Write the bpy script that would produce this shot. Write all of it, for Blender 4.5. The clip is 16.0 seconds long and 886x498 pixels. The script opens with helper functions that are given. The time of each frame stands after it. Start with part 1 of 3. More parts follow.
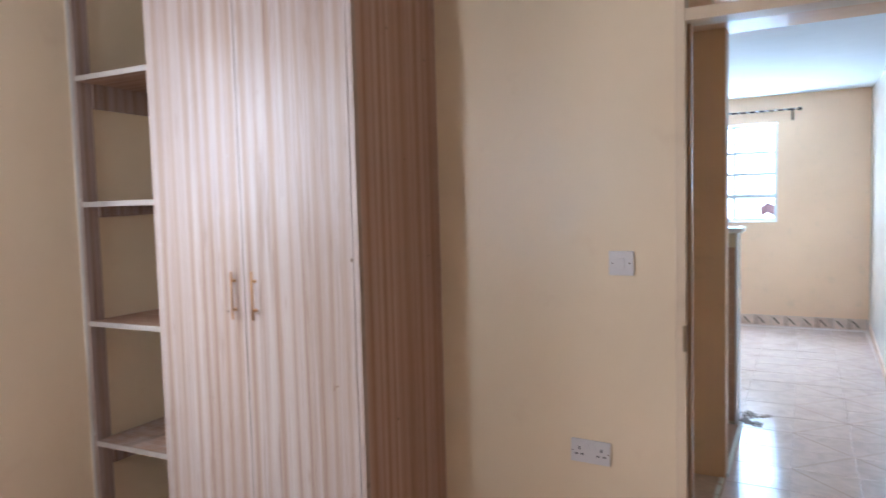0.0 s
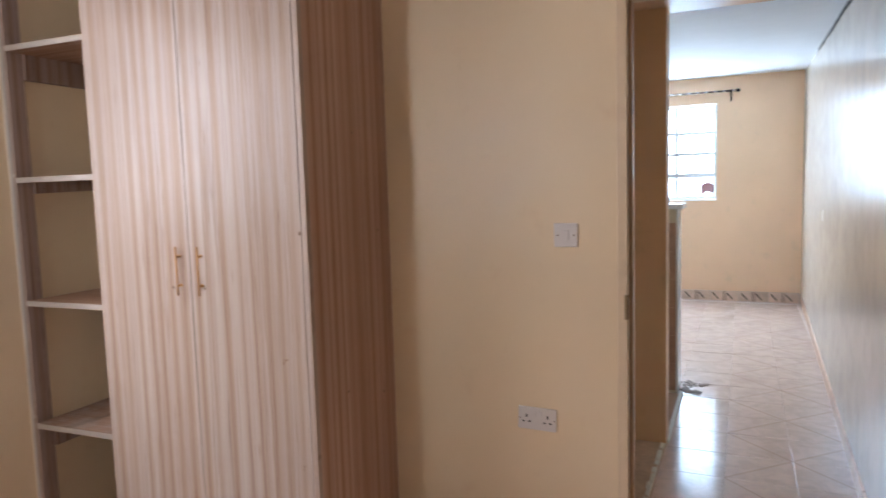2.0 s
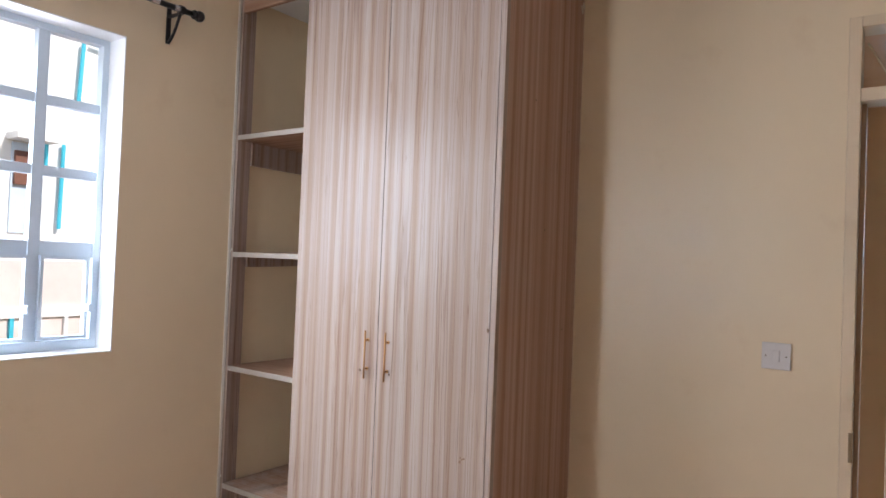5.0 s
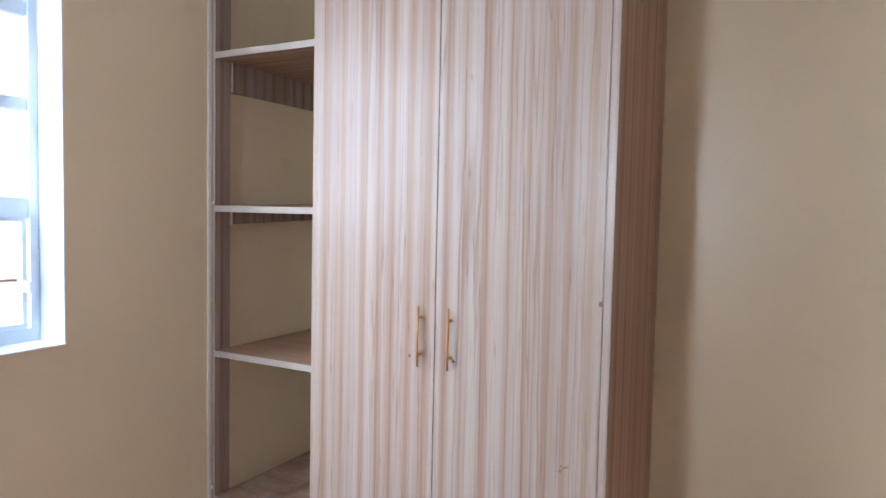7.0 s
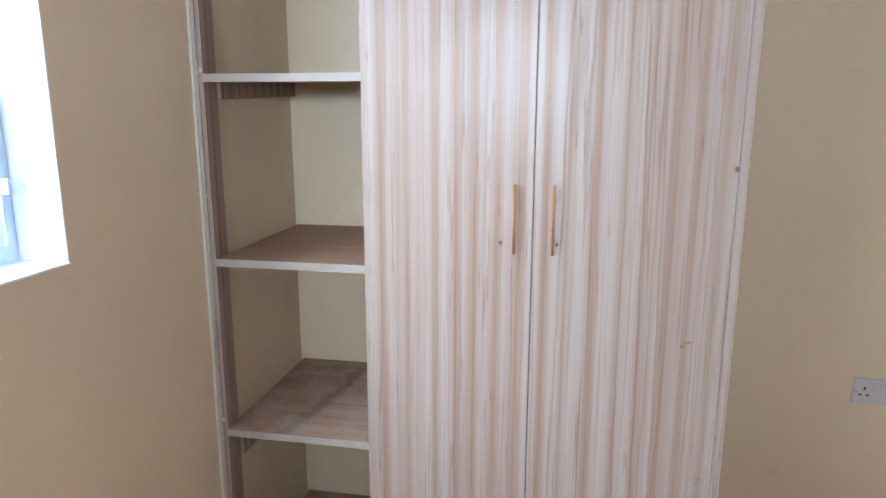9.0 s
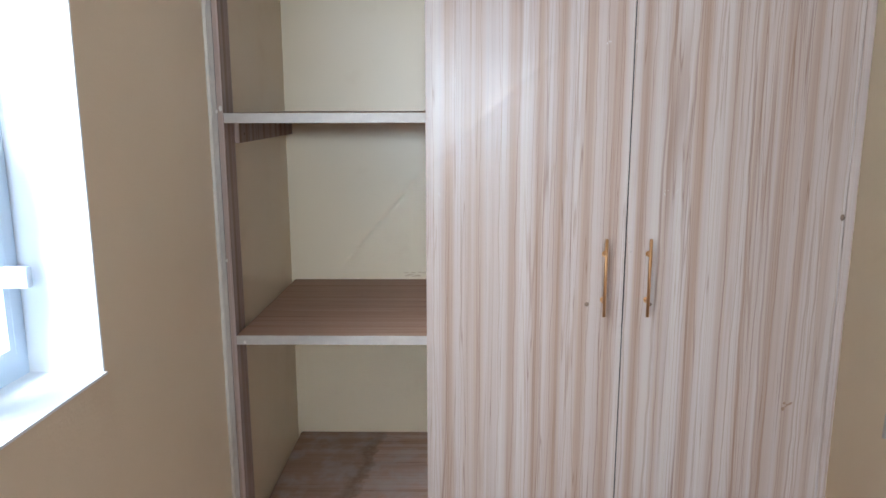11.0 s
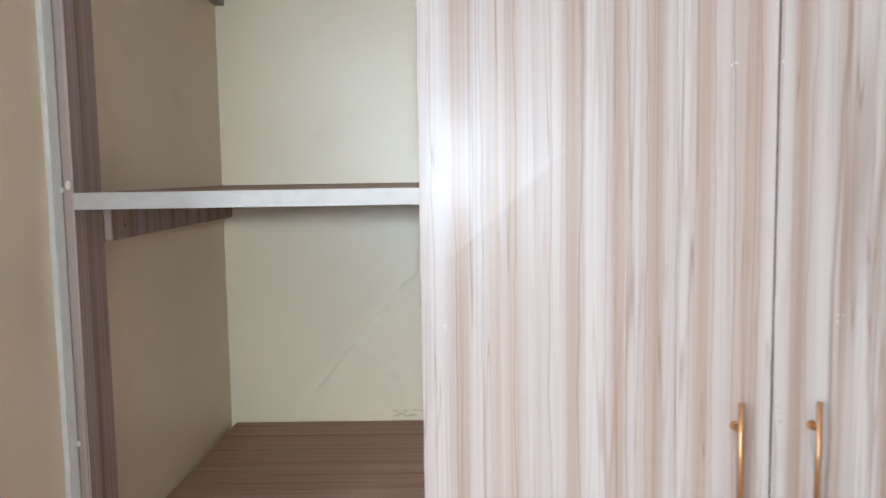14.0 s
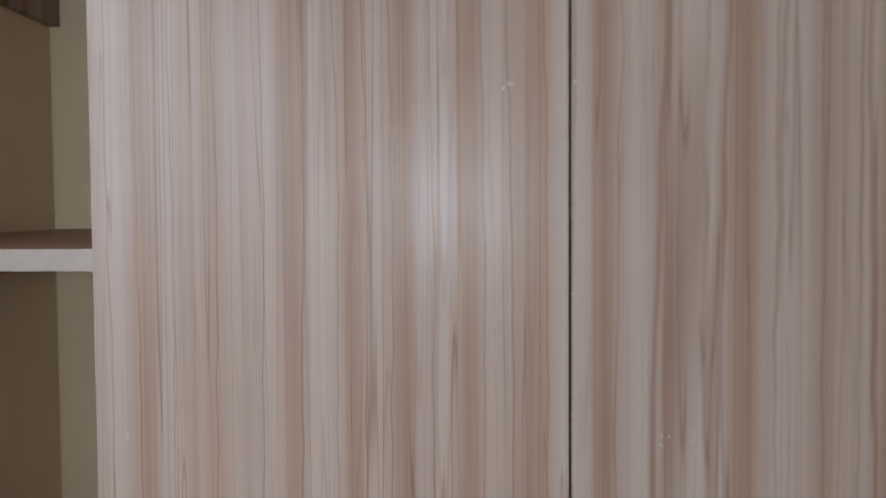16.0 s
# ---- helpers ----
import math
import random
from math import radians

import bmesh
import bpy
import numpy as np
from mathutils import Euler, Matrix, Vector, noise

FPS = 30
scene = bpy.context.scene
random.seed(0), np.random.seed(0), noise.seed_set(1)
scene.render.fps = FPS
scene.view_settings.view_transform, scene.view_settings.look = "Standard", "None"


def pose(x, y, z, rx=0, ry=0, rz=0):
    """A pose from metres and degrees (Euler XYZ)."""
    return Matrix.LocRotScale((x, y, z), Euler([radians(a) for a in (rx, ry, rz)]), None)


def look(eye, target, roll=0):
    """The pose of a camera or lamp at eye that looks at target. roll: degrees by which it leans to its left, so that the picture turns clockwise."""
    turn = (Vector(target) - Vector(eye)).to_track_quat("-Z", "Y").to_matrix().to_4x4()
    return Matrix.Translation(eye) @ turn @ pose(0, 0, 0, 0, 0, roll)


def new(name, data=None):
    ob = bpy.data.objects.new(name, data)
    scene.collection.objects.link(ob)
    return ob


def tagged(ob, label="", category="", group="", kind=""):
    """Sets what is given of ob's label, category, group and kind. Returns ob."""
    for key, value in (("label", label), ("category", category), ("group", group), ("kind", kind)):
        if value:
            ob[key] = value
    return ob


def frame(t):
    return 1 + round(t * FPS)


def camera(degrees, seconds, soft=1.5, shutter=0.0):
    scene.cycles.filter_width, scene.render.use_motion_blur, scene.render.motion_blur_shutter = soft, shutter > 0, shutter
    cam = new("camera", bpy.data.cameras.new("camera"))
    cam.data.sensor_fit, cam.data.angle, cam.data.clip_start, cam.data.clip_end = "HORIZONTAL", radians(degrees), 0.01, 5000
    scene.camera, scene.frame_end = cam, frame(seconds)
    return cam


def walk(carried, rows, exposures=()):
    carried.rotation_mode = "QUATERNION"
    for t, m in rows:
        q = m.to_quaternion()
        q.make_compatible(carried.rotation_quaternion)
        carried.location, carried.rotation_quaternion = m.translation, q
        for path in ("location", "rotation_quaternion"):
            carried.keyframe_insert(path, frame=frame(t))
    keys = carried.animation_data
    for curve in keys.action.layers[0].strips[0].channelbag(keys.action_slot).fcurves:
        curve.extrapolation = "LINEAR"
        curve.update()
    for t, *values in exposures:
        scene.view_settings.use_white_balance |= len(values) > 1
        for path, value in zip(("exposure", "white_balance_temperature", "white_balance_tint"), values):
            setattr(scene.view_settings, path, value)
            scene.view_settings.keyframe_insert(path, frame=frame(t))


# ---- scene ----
cam = camera(67.1, 16.0, shutter=0.4)

PATH = [
    (0, (2.515, -1.81, 1.548), (1.637, -0.017, 1.42), -1.5),
    (0.5, (2.538, -1.795, 1.563), (1.879, 0.084, 1.38), -2.1),
    (1, (2.559, -1.798, 1.535), (1.978, 0.108, 1.329), -2.2),
    (1.5, (2.554, -1.8, 1.535), (1.959, 0.097, 1.309), -1.7),
    (2, (2.532, -1.829, 1.516), (1.789, 0.018, 1.332), -1.7),
    (2.5, (2.499, -1.838, 1.573), (1.544, -0.087, 1.427), -0.9),
    (3, (2.487, -1.846, 1.566), (1.399, -0.168, 1.594), 0.0),
    (3.2, (2.473, -1.854, 1.628), (1.375, -0.183, 1.684), 0.1),
    (5.3, (2.378, -1.821, 1.586), (1.22, -0.191, 1.625), 2.4),
    (5.5, (2.317, -1.796, 1.608), (1.183, -0.149, 1.608), 1.3),
    (6, (2.111, -1.792, 1.598), (1.018, -0.117, 1.552), -0.5),
    (6.5, (1.949, -1.731, 1.571), (0.934, -0.012, 1.458), 2.1),
    (7, (1.726, -1.619, 1.597), (0.79, 0.145, 1.486), 1.2),
    (7.5, (1.514, -1.613, 1.576), (0.714, 0.216, 1.451), 1.6),
    (8, (1.264, -1.685, 1.568), (0.776, 0.244, 1.367), -0.7),
    (8.5, (1.092, -1.704, 1.558), (0.678, 0.214, 1.169), 0.1),
    (9, (0.937, -1.635, 1.516), (0.577, 0.289, 1.104), 0.1),
    (9.5, (0.785, -1.532, 1.541), (0.453, 0.412, 1.205), -0.5),
    (11.8, (0.44, -1.37, 1.57), (0.513, 0.596, 1.21), 0.5),
    (12, (0.467, -1.336, 1.569), (0.523, 0.636, 1.243), 0.3),
    (12.5, (0.536, -1.249, 1.575), (0.56, 0.736, 1.335), 0.1),
    (13, (0.545, -1.157, 1.565), (0.529, 0.834, 1.373), 2.1),
    (13.5, (0.494, -0.971, 1.573), (0.543, 1.025, 1.451), 1.0),
    (14, (0.465, -0.826, 1.592), (0.444, 1.168, 1.433), -0.9),
    (14.5, (0.524, -0.712, 1.584), (0.311, 1.273, 1.457), -0.8),
    (15, (0.617, -0.567, 1.577), (0.445, 1.423, 1.467), 3.1),
    (15.5, (0.657, -0.52, 1.600), (0.732, 1.476, 1.495), 2.2),
    (16, (0.789, -0.600, 1.622), (0.646, 1.395, 1.552), -0.4),
]
walk(cam, [(t, look(eye, target, roll)) for t, eye, target, roll in PATH],
     exposures=[(0, -0.08, 6150, 16), (1.0, -0.16, 6200, 17), (1.5, -0.20, 6650, 19), (2.0, -0.30, 7050, 20), (2.5, -0.14, 7000, 20), (3.2, -0.06, 6850, 17), (5.5, -0.30, 6350, 14),
                (7.0, -0.12, 5950, 11), (8.0, -0.06, 5850, 8), (9.0, 0.0, 5750, 7), (9.7, -0.06, 5750, 7), (12.0, -0.38, 6000, 8), (12.5, -0.09, 5900, 6), (13.0, -0.04, 5850, 6), (14.0, 0.08, 5800, 4), (14.5, 0.09, 5800, 4), (15.0, 0.04, 5850, 5),
                (15.5, -0.34, 5850, 3), (16.0, -1.12, 6450, 11)])

# ---- world, sun and large lights ----
world = bpy.data.worlds.new("world")
scene.world = world
world.use_nodes = True
wn = world.node_tree.nodes
sky = wn.new("ShaderNodeTexSky")
sky.sky_type, sky.sun_disc = "NISHITA", False
sky.sun_elevation, sky.sun_rotation = radians(38), radians(100)
world.node_tree.links.new(sky.outputs[0], wn["Background"].inputs[0])
wn["Background"].inputs[1].default_value = 0.15

sun = new("sun", bpy.data.lights.new("sun", "SUN"))
sun.data.energy, sun.data.angle, sun.data.color = 5.0, radians(0.5), (1.0, 0.95, 0.88)
sun.matrix_world = look((10, 2, 8), (0, 0, 0))


def daylight(name, m, sx, sy, watts, colour):
    """An area lamp that stands in for the sky in a window opening."""
    lamp = new(name, bpy.data.lights.new(name, "AREA"))
    lamp.data.shape, lamp.data.size, lamp.data.size_y = "RECTANGLE", sx, sy
    lamp.data.energy, lamp.data.color = watts, colour
    lamp.matrix_world = m
    return lamp


# ---- plan: x along the wardrobe, y into its wall, z up ----
WEST, NORTH, SOUTH, EAST, TOP = -0.03, 0.575, -4.1, 3.62, 2.72
WIN_Y0, WIN_Y1, WIN_Z0, WIN_Z1 = -2.03, -0.50, 1.212, 2.395
DOOR_X0, DOOR_X1, HEAD_Z, FAN_Z = 2.262, 3.13, 2.16, 2.37
# the passage beyond the doorway stands a little askew: u to its right, v along it
HALL = Matrix.Translation((2.27, 0.73, 0)) @ Matrix.Rotation(radians(-2.4), 4, "Z")
HALL_U, HALL_V = 0.915, 6.47

SKY_BLUE = (0.86, 0.91, 1.0)
daylight("window_daylight", look((-0.23, -1.44, 1.90), (1.5, -1.15, 1.15)), 1.14, 0.95, 48, SKY_BLUE)
# the strip of open sky over the house across the yard, which falls steeply through the same window
steep = daylight("window_skylight", look((-0.42, -1.25, 2.28), (0.50, 0.0, 0.42)), 0.30, 0.6, 8.0, (0.76, 0.87, 1.0))
steep.data.spread = radians(60)
daylight("far_window_daylight", HALL @ look((-0.65, HALL_V + 0.30, 1.83), (-0.65, 0, 1.75)), 1.5, 1.25, 215, (0.42, 0.70, 1.0))
# small cold lamp added behind the walk for a torch's glare on wardrobe doors
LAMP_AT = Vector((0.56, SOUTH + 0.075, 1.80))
glare = new("torch_stand_in_light", bpy.data.lights.new("torch_stand_in_light", "AREA"))
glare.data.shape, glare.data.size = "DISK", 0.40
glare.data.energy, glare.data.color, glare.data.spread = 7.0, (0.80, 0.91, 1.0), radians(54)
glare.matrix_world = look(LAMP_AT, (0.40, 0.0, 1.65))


# ---- materials ----
def nodes_of(name):
    m = bpy.data.materials.new(name)
    m.use_nodes = True
    nt = m.node_tree
    return m, nt, nt.nodes["Principled BSDF"]


def node(nt, kind, **kw):
    n = nt.nodes.new(kind)
    for k, v in kw.items():
        n.inputs[k].default_value = v
    return n


def noise_of(nt, vec, scale, detail=3.0, rough=0.55, distortion=0.0):
    n = node(nt, "ShaderNodeTexNoise", Scale=scale, Detail=detail, Roughness=rough, Distortion=distortion)
    nt.links.new(vec, n.inputs["Vector"])
    return n.outputs["Fac"]


def ramp_of(nt, fac, stops):
    r = nt.nodes.new("ShaderNodeValToRGB")
    while len(r.color_ramp.elements) < len(stops):
        r.color_ramp.elements.new(0.5)
    for e, (p, c) in zip(r.color_ramp.elements, stops):
        e.position, e.color = p, (c[0], c[1], c[2], 1) if len(c) > 2 else (c[0], c[0], c[0], 1)
    nt.links.new(fac, r.inputs[0])
    return r.outputs[0]


def mixed(nt, fac, a, b, mode="MIX"):
    n = nt.nodes.new("ShaderNodeMix")
    n.data_type, n.blend_type = "RGBA", mode
    for sock, val in ((n.inputs[0], fac), (n.inputs[6], a), (n.inputs[7], b)):
        if isinstance(val, (int, float)):
            sock.default_value = val
        elif isinstance(val, tuple):
            sock.default_value = (*val, 1)
        else:
            nt.links.new(val, sock)
    return n.outputs[2]


def bumped(nt, p, height, strength, distance=0.002):
    b = node(nt, "ShaderNodeBump", Strength=strength, Distance=distance)
    nt.links.new(height, b.inputs["Height"])
    nt.links.new(b.outputs[0], p.inputs["Normal"])


def plain(name, colour, rough=0.5, metal=0.0, grain=0.06, scale=30.0, bump=0.0, coat=0.0):
    """A surface of one colour with slight variation at two scales."""
    m, nt, p = nodes_of(name)
    co = nt.nodes.new("ShaderNodeTexCoord").outputs["Object"]
    big, fine = noise_of(nt, co, scale * 0.12), noise_of(nt, co, scale)
    lo = tuple(c * (1 - grain * 1.6) for c in colour)
    hi = tuple(min(1, c * (1 + grain)) for c in colour)
    c1 = ramp_of(nt, big, [(0.3, lo), (0.7, hi)])
    c2 = ramp_of(nt, fine, [(0.35, lo), (0.65, hi)])
    nt.links.new(mixed(nt, 0.4, c1, c2), p.inputs["Base Color"])
    p.inputs["Roughness"].default_value, p.inputs["Metallic"].default_value = rough, metal
    p.inputs["Coat Weight"].default_value = coat
    if bump:
        bumped(nt, p, fine, bump)
    return m


def paint(name, colour, rough, stain, bump=0.25, streak=0.0):
    """Oil paint rolled on plaster: soft blotches, brush relief, uneven sheen, smudges."""
    m, nt, p = nodes_of(name)
    co = nt.nodes.new("ShaderNodeTexCoord").outputs["Object"]
    blot, mid, fine = noise_of(nt, co, 1.1, 4), noise_of(nt, co, 7.0, 5), noise_of(nt, co, 160.0, 3)
    col = ramp_of(nt, blot, [(0.3, tuple(c * 0.94 for c in colour)), (0.7, tuple(min(1, c * 1.04) for c in colour))])
    smudge = ramp_of(nt, mid, [(0.60, (0.0,)), (0.78, (0.35,))])
    nt.links.new(mixed(nt, smudge, col, stain), p.inputs["Base Color"])
    r = ramp_of(nt, mid, [(0.3, (rough * 0.82,)), (0.7, (rough * 1.2,))])
    nt.links.new(r, p.inputs["Roughness"])
    add = nt.nodes.new("ShaderNodeMath")
    add.operation = "MULTIPLY_ADD"
    nt.links.new(mid, add.inputs[0])
    add.inputs[1].default_value = 2.5
    nt.links.new(fine, add.inputs[2])
    height = add.outputs[0]
    if streak:
        # upright brush strokes, each with its own slight swell
        flat = nt.nodes.new("ShaderNodeVectorMath")
        flat.operation = "MULTIPLY"
        nt.links.new(co, flat.inputs[0])
        flat.inputs[1].default_value = (5.0, 5.0, 1.3)
        more = nt.nodes.new("ShaderNodeMath")
        more.operation = "MULTIPLY_ADD"
        nt.links.new(noise_of(nt, flat.outputs[0], 1.0, 3, 0.6), more.inputs[0])
        more.inputs[1].default_value = 16.0 * streak
        nt.links.new(height, more.inputs[2])
        height = more.outputs[0]
    bumped(nt, p, height, bump, 0.0015)
    return m


def laminate(name, along, across, rough=0.46, shift=0.0, tone=(1.0, 1.0, 1.0), grime=False, calm=0.0, figure=0.30, stripes=0.25, veins=1.0, gloss=0.22, period=0.0507, soft=0.0):
    """Striped wood-look laminate: pale and pinkish-brown bands with fine dark pores. along, across: axes of the grain."""
    m, nt, p = nodes_of(name)
    sep = nt.nodes.new("ShaderNodeSeparateXYZ")
    nt.links.new(nt.nodes.new("ShaderNodeTexCoord").outputs["Object"], sep.inputs[0])

    def vec(sa, sc, off):
        comb = nt.nodes.new("ShaderNodeCombineXYZ")
        for socket, axes, s in ((0, across, sc), (1, along, sa)):
            tot = None
            for ax in axes:
                mu = nt.nodes.new("ShaderNodeMath")
                mu.operation = "MULTIPLY_ADD"
                nt.links.new(sep.outputs[ax], mu.inputs[0])
                mu.inputs[1].default_value = s
                if tot is None:
                    mu.inputs[2].default_value = off + shift
                else:
                    nt.links.new(tot, mu.inputs[2])
                tot = mu.outputs[0]
            nt.links.new(tot, comb.inputs[socket])
        return comb.outputs[0]

    broad = noise_of(nt, vec(0.10, 31.0, 0.0), 1.0, 0.0, 0.5, 0.35)
    band = noise_of(nt, vec(0.22, 85.0, 7.0), 1.0, 2.0, 0.6, 0.4)
    slow = noise_of(nt, vec(0.25, 5.0, 15.0), 1.0, 1.0)
    fine = noise_of(nt, vec(1.4, 260.0, 3.0), 1.0, 2.0, 0.5, 0.5)
    vein = noise_of(nt, vec(0.45, 40.0, 21.0), 1.0, 2.0, 0.55, 0.8)
    kr, kg, kb = tone
    tones = [(r * kr, g * kg, b * kb) for r, g, b in ((0.272, 0.180, 0.124), (0.358, 0.275, 0.219), (0.436, 0.396, 0.374), (0.484, 0.458, 0.446))]
    c1 = ramp_of(nt, broad, list(zip((0.28, 0.44, 0.54, 0.72), tones)))
    c2 = ramp_of(nt, band, list(zip((0.28, 0.45, 0.55, 0.72), tones)))
    c = mixed(nt, 0.33, c1, c2)
    # long tapering figures with one crisp side, as in printed timber
    cells = nt.nodes.new("ShaderNodeTexVoronoi")
    cells.voronoi_dimensions, cells.feature = "2D", "F1"
    cells.inputs["Scale"].default_value, cells.inputs["Randomness"].default_value = 1.0, 0.85
    sway = nt.nodes.new("ShaderNodeVectorMath")
    sway.operation = "MULTIPLY_ADD"
    nt.links.new(noise_of(nt, vec(3.2, 2.5, 12.0), 1.0, 3.0, 0.6), sway.inputs[0])
    sway.inputs[1].default_value = (0.65, 0.0, 0.0)
    nt.links.new(vec(0.16, 30.0, 31.0), sway.inputs[2])
    nt.links.new(sway.outputs[0], cells.inputs["Vector"])
    tint = nt.nodes.new("ShaderNodeSeparateColor")
    nt.links.new(cells.outputs["Color"], tint.inputs[0])
    c3 = ramp_of(nt, tint.outputs[0], list(zip((0.0, 0.35, 0.65, 1.0), tones)))
    rim = nt.nodes.new("ShaderNodeTexVoronoi")
    rim.voronoi_dimensions, rim.feature = "2D", "DISTANCE_TO_EDGE"
    rim.inputs["Scale"].default_value, rim.inputs["Randomness"].default_value = 1.0, 0.85
    nt.links.new(sway.outputs[0], rim.inputs["Vector"])
    c = mixed(nt, figure, c, c3)
    # nearly even stripes, each pale in the middle and tan at its edges
    wave = nt.nodes.new("ShaderNodeTexWave")
    wave.bands_direction, wave.wave_profile = "X", "SIN"
    for k, v in (("Scale", 1.0), ("Distortion", 5.0), ("Detail", 2.0), ("Detail Scale", 0.6), ("Detail Roughness", 0.5)):
        wave.inputs[k].default_value = v
    nt.links.new(vec(0.12, 0.314 / period, 3.3), wave.inputs["Vector"])
    c = mixed(nt, stripes, c, ramp_of(nt, wave.outputs["Fac"], list(zip((0.0, 0.16, 0.40, 0.85), tones))))
    edge = ramp_of(nt, rim.outputs["Distance"], [(0.0, (0.55, 0.42, 0.34)), (0.012, (0.66, 0.54, 0.46)), (0.034, (1.0, 1.0, 1.0))])
    c = mixed(nt, 0.5, c, ramp_of(nt, slow, [(0.35, (0.86, 0.80, 0.76)), (0.6, (1.0, 1.0, 1.0))]), "MULTIPLY")
    if calm:
        c = mixed(nt, calm, c, tones[1])
    if soft:
        c = mixed(nt, soft, c, tones[2])
    c = mixed(nt, (0.62 - calm * 0.5) * veins, c, edge, "MULTIPLY")
    pores = ramp_of(nt, fine, [(0.30, (0.80,)), (0.48, (1.0,))])
    c = mixed(nt, 0.4, c, pores, "MULTIPLY")
    lines = ramp_of(nt, vein, [(0.490, (1.0, 1.0, 1.0)), (0.50, (0.52, 0.40, 0.33)), (0.510, (1.0, 1.0, 1.0))])
    c = mixed(nt, 0.75 * veins, c, lines, "MULTIPLY")
    vein2 = noise_of(nt, vec(0.7, 95.0, 44.0), 1.0, 1.0, 0.5, 0.6)
    lines2 = ramp_of(nt, vein2, [(0.480, (1.0, 1.0, 1.0)), (0.50, (0.70, 0.58, 0.50)), (0.520, (1.0, 1.0, 1.0))])
    c = mixed(nt, 0.40 * veins, c, lines2, "MULTIPLY")
    # growth lines that follow the figure, crowded in some places and missing in others
    ring = nt.nodes.new("ShaderNodeMath")
    ring.operation = "MULTIPLY"
    nt.links.new(noise_of(nt, vec(0.32, 24.0, 57.0), 1.0, 1.0, 0.4, 0.6), ring.inputs[0])
    ring.inputs[1].default_value = 130.0
    wavy = nt.nodes.new("ShaderNodeMath")
    wavy.operation = "SINE"
    nt.links.new(ring.outputs[0], wavy.inputs[0])
    crowd = ramp_of(nt, noise_of(nt, vec(0.5, 14.0, 71.0), 1.0, 2.0), [(0.46, (0.0,)), (0.64, (0.6 * veins,))])
    grown = ramp_of(nt, wavy.outputs[0], [(0.55, (1.0, 1.0, 1.0)), (0.95, (0.68, 0.55, 0.46))])
    c = mixed(nt, crowd, c, mixed(nt, 1.0, c, grown, "MULTIPLY"))
    if grime:
        # a dried spill that wanders from front to back
        co = sep.inputs[0].links[0].from_socket
        slant = nt.nodes.new("ShaderNodeMath")
        slant.operation = "MULTIPLY_ADD"
        nt.links.new(sep.outputs[1], slant.inputs[0])
        slant.inputs[1].default_value = -0.14
        nt.links.new(sep.outputs[0], slant.inputs[2])
        wander = nt.nodes.new("ShaderNodeMath")
        wander.operation = "MULTIPLY_ADD"
        nt.links.new(noise_of(nt, co, 9.0, 5, 0.65), wander.inputs[0])
        wander.inputs[1].default_value = 0.13
        nt.links.new(slant.outputs[0], wander.inputs[2])
        spill = ramp_of(nt, wander.outputs[0], [(0.10, (0.42,)), (0.21, (0.36,)), (0.235, (0.85,)), (0.258, (0.62,)), (0.268, (0.0,))])
        c = mixed(nt, spill, c, (0.21, 0.125, 0.08))
        dust = noise_of(nt, co, 14.0, 5, 0.65)
        c = mixed(nt, ramp_of(nt, dust, [(0.45, (0.0,)), (0.65, (0.4,))]), c, (0.46, 0.42, 0.39))
    nt.links.new(c, p.inputs["Base Color"])
    nt.links.new(ramp_of(nt, band, [(0.3, (rough * 1.2,)), (0.7, (rough * 0.9,))]), p.inputs["Roughness"])
    p.inputs["Specular IOR Level"].default_value = gloss
    bumped(nt, p, fine, 0.12, 0.0006)
    return m


def tile_mat(name, base, vein_col, rough, signs=(1, -1)):
    """Glazed ceramic with a soft marbled print and diagonal lines that cross into diamonds."""
    m, nt, p = nodes_of(name)
    tc = nt.nodes.new("ShaderNodeTexCoord")
    info = nt.nodes.new("ShaderNodeObjectInfo")
    add = nt.nodes.new("ShaderNodeVectorMath")
    add.operation = "MULTIPLY_ADD"
    nt.links.new(info.outputs["Random"], add.inputs[0])
    add.inputs[1].default_value = (9.0, 5.0, 3.0)
    nt.links.new(tc.outputs["Object"], add.inputs[2])
    cloud = noise_of(nt, add.outputs[0], 9.0, 5, 0.6, 0.8)
    dirt = noise_of(nt, add.outputs[0], 2.2, 4)
    c = ramp_of(nt, cloud, [(0.35, tuple(v * 0.86 for v in base)), (0.6, base)])
    c = mixed(nt, ramp_of(nt, dirt, [(0.52, (0.0,)), (0.72, (0.45,))]), c, vein_col)
    sep = nt.nodes.new("ShaderNodeSeparateXYZ")
    nt.links.new(tc.outputs["Object"], sep.inputs[0])
    for sign in signs:
        mu = nt.nodes.new("ShaderNodeMath")
        mu.operation = "MULTIPLY_ADD"
        nt.links.new(sep.outputs[1], mu.inputs[0])
        mu.inputs[1].default_value = sign
        nt.links.new(sep.outputs[0], mu.inputs[2])
        ab = nt.nodes.new("ShaderNodeMath")
        ab.operation = "ABSOLUTE"
        nt.links.new(mu.outputs[0], ab.inputs[0])
        c = mixed(nt, ramp_of(nt, ab.outputs[0], [(0.0, (0.8,)), (0.006, (0.6,)), (0.012, (0.0,))]), c, vein_col)
    nt.links.new(c, p.inputs["Base Color"])
    p.inputs["Roughness"].default_value = rough
    bumped(nt, p, cloud, 0.14, 0.001)
    return m


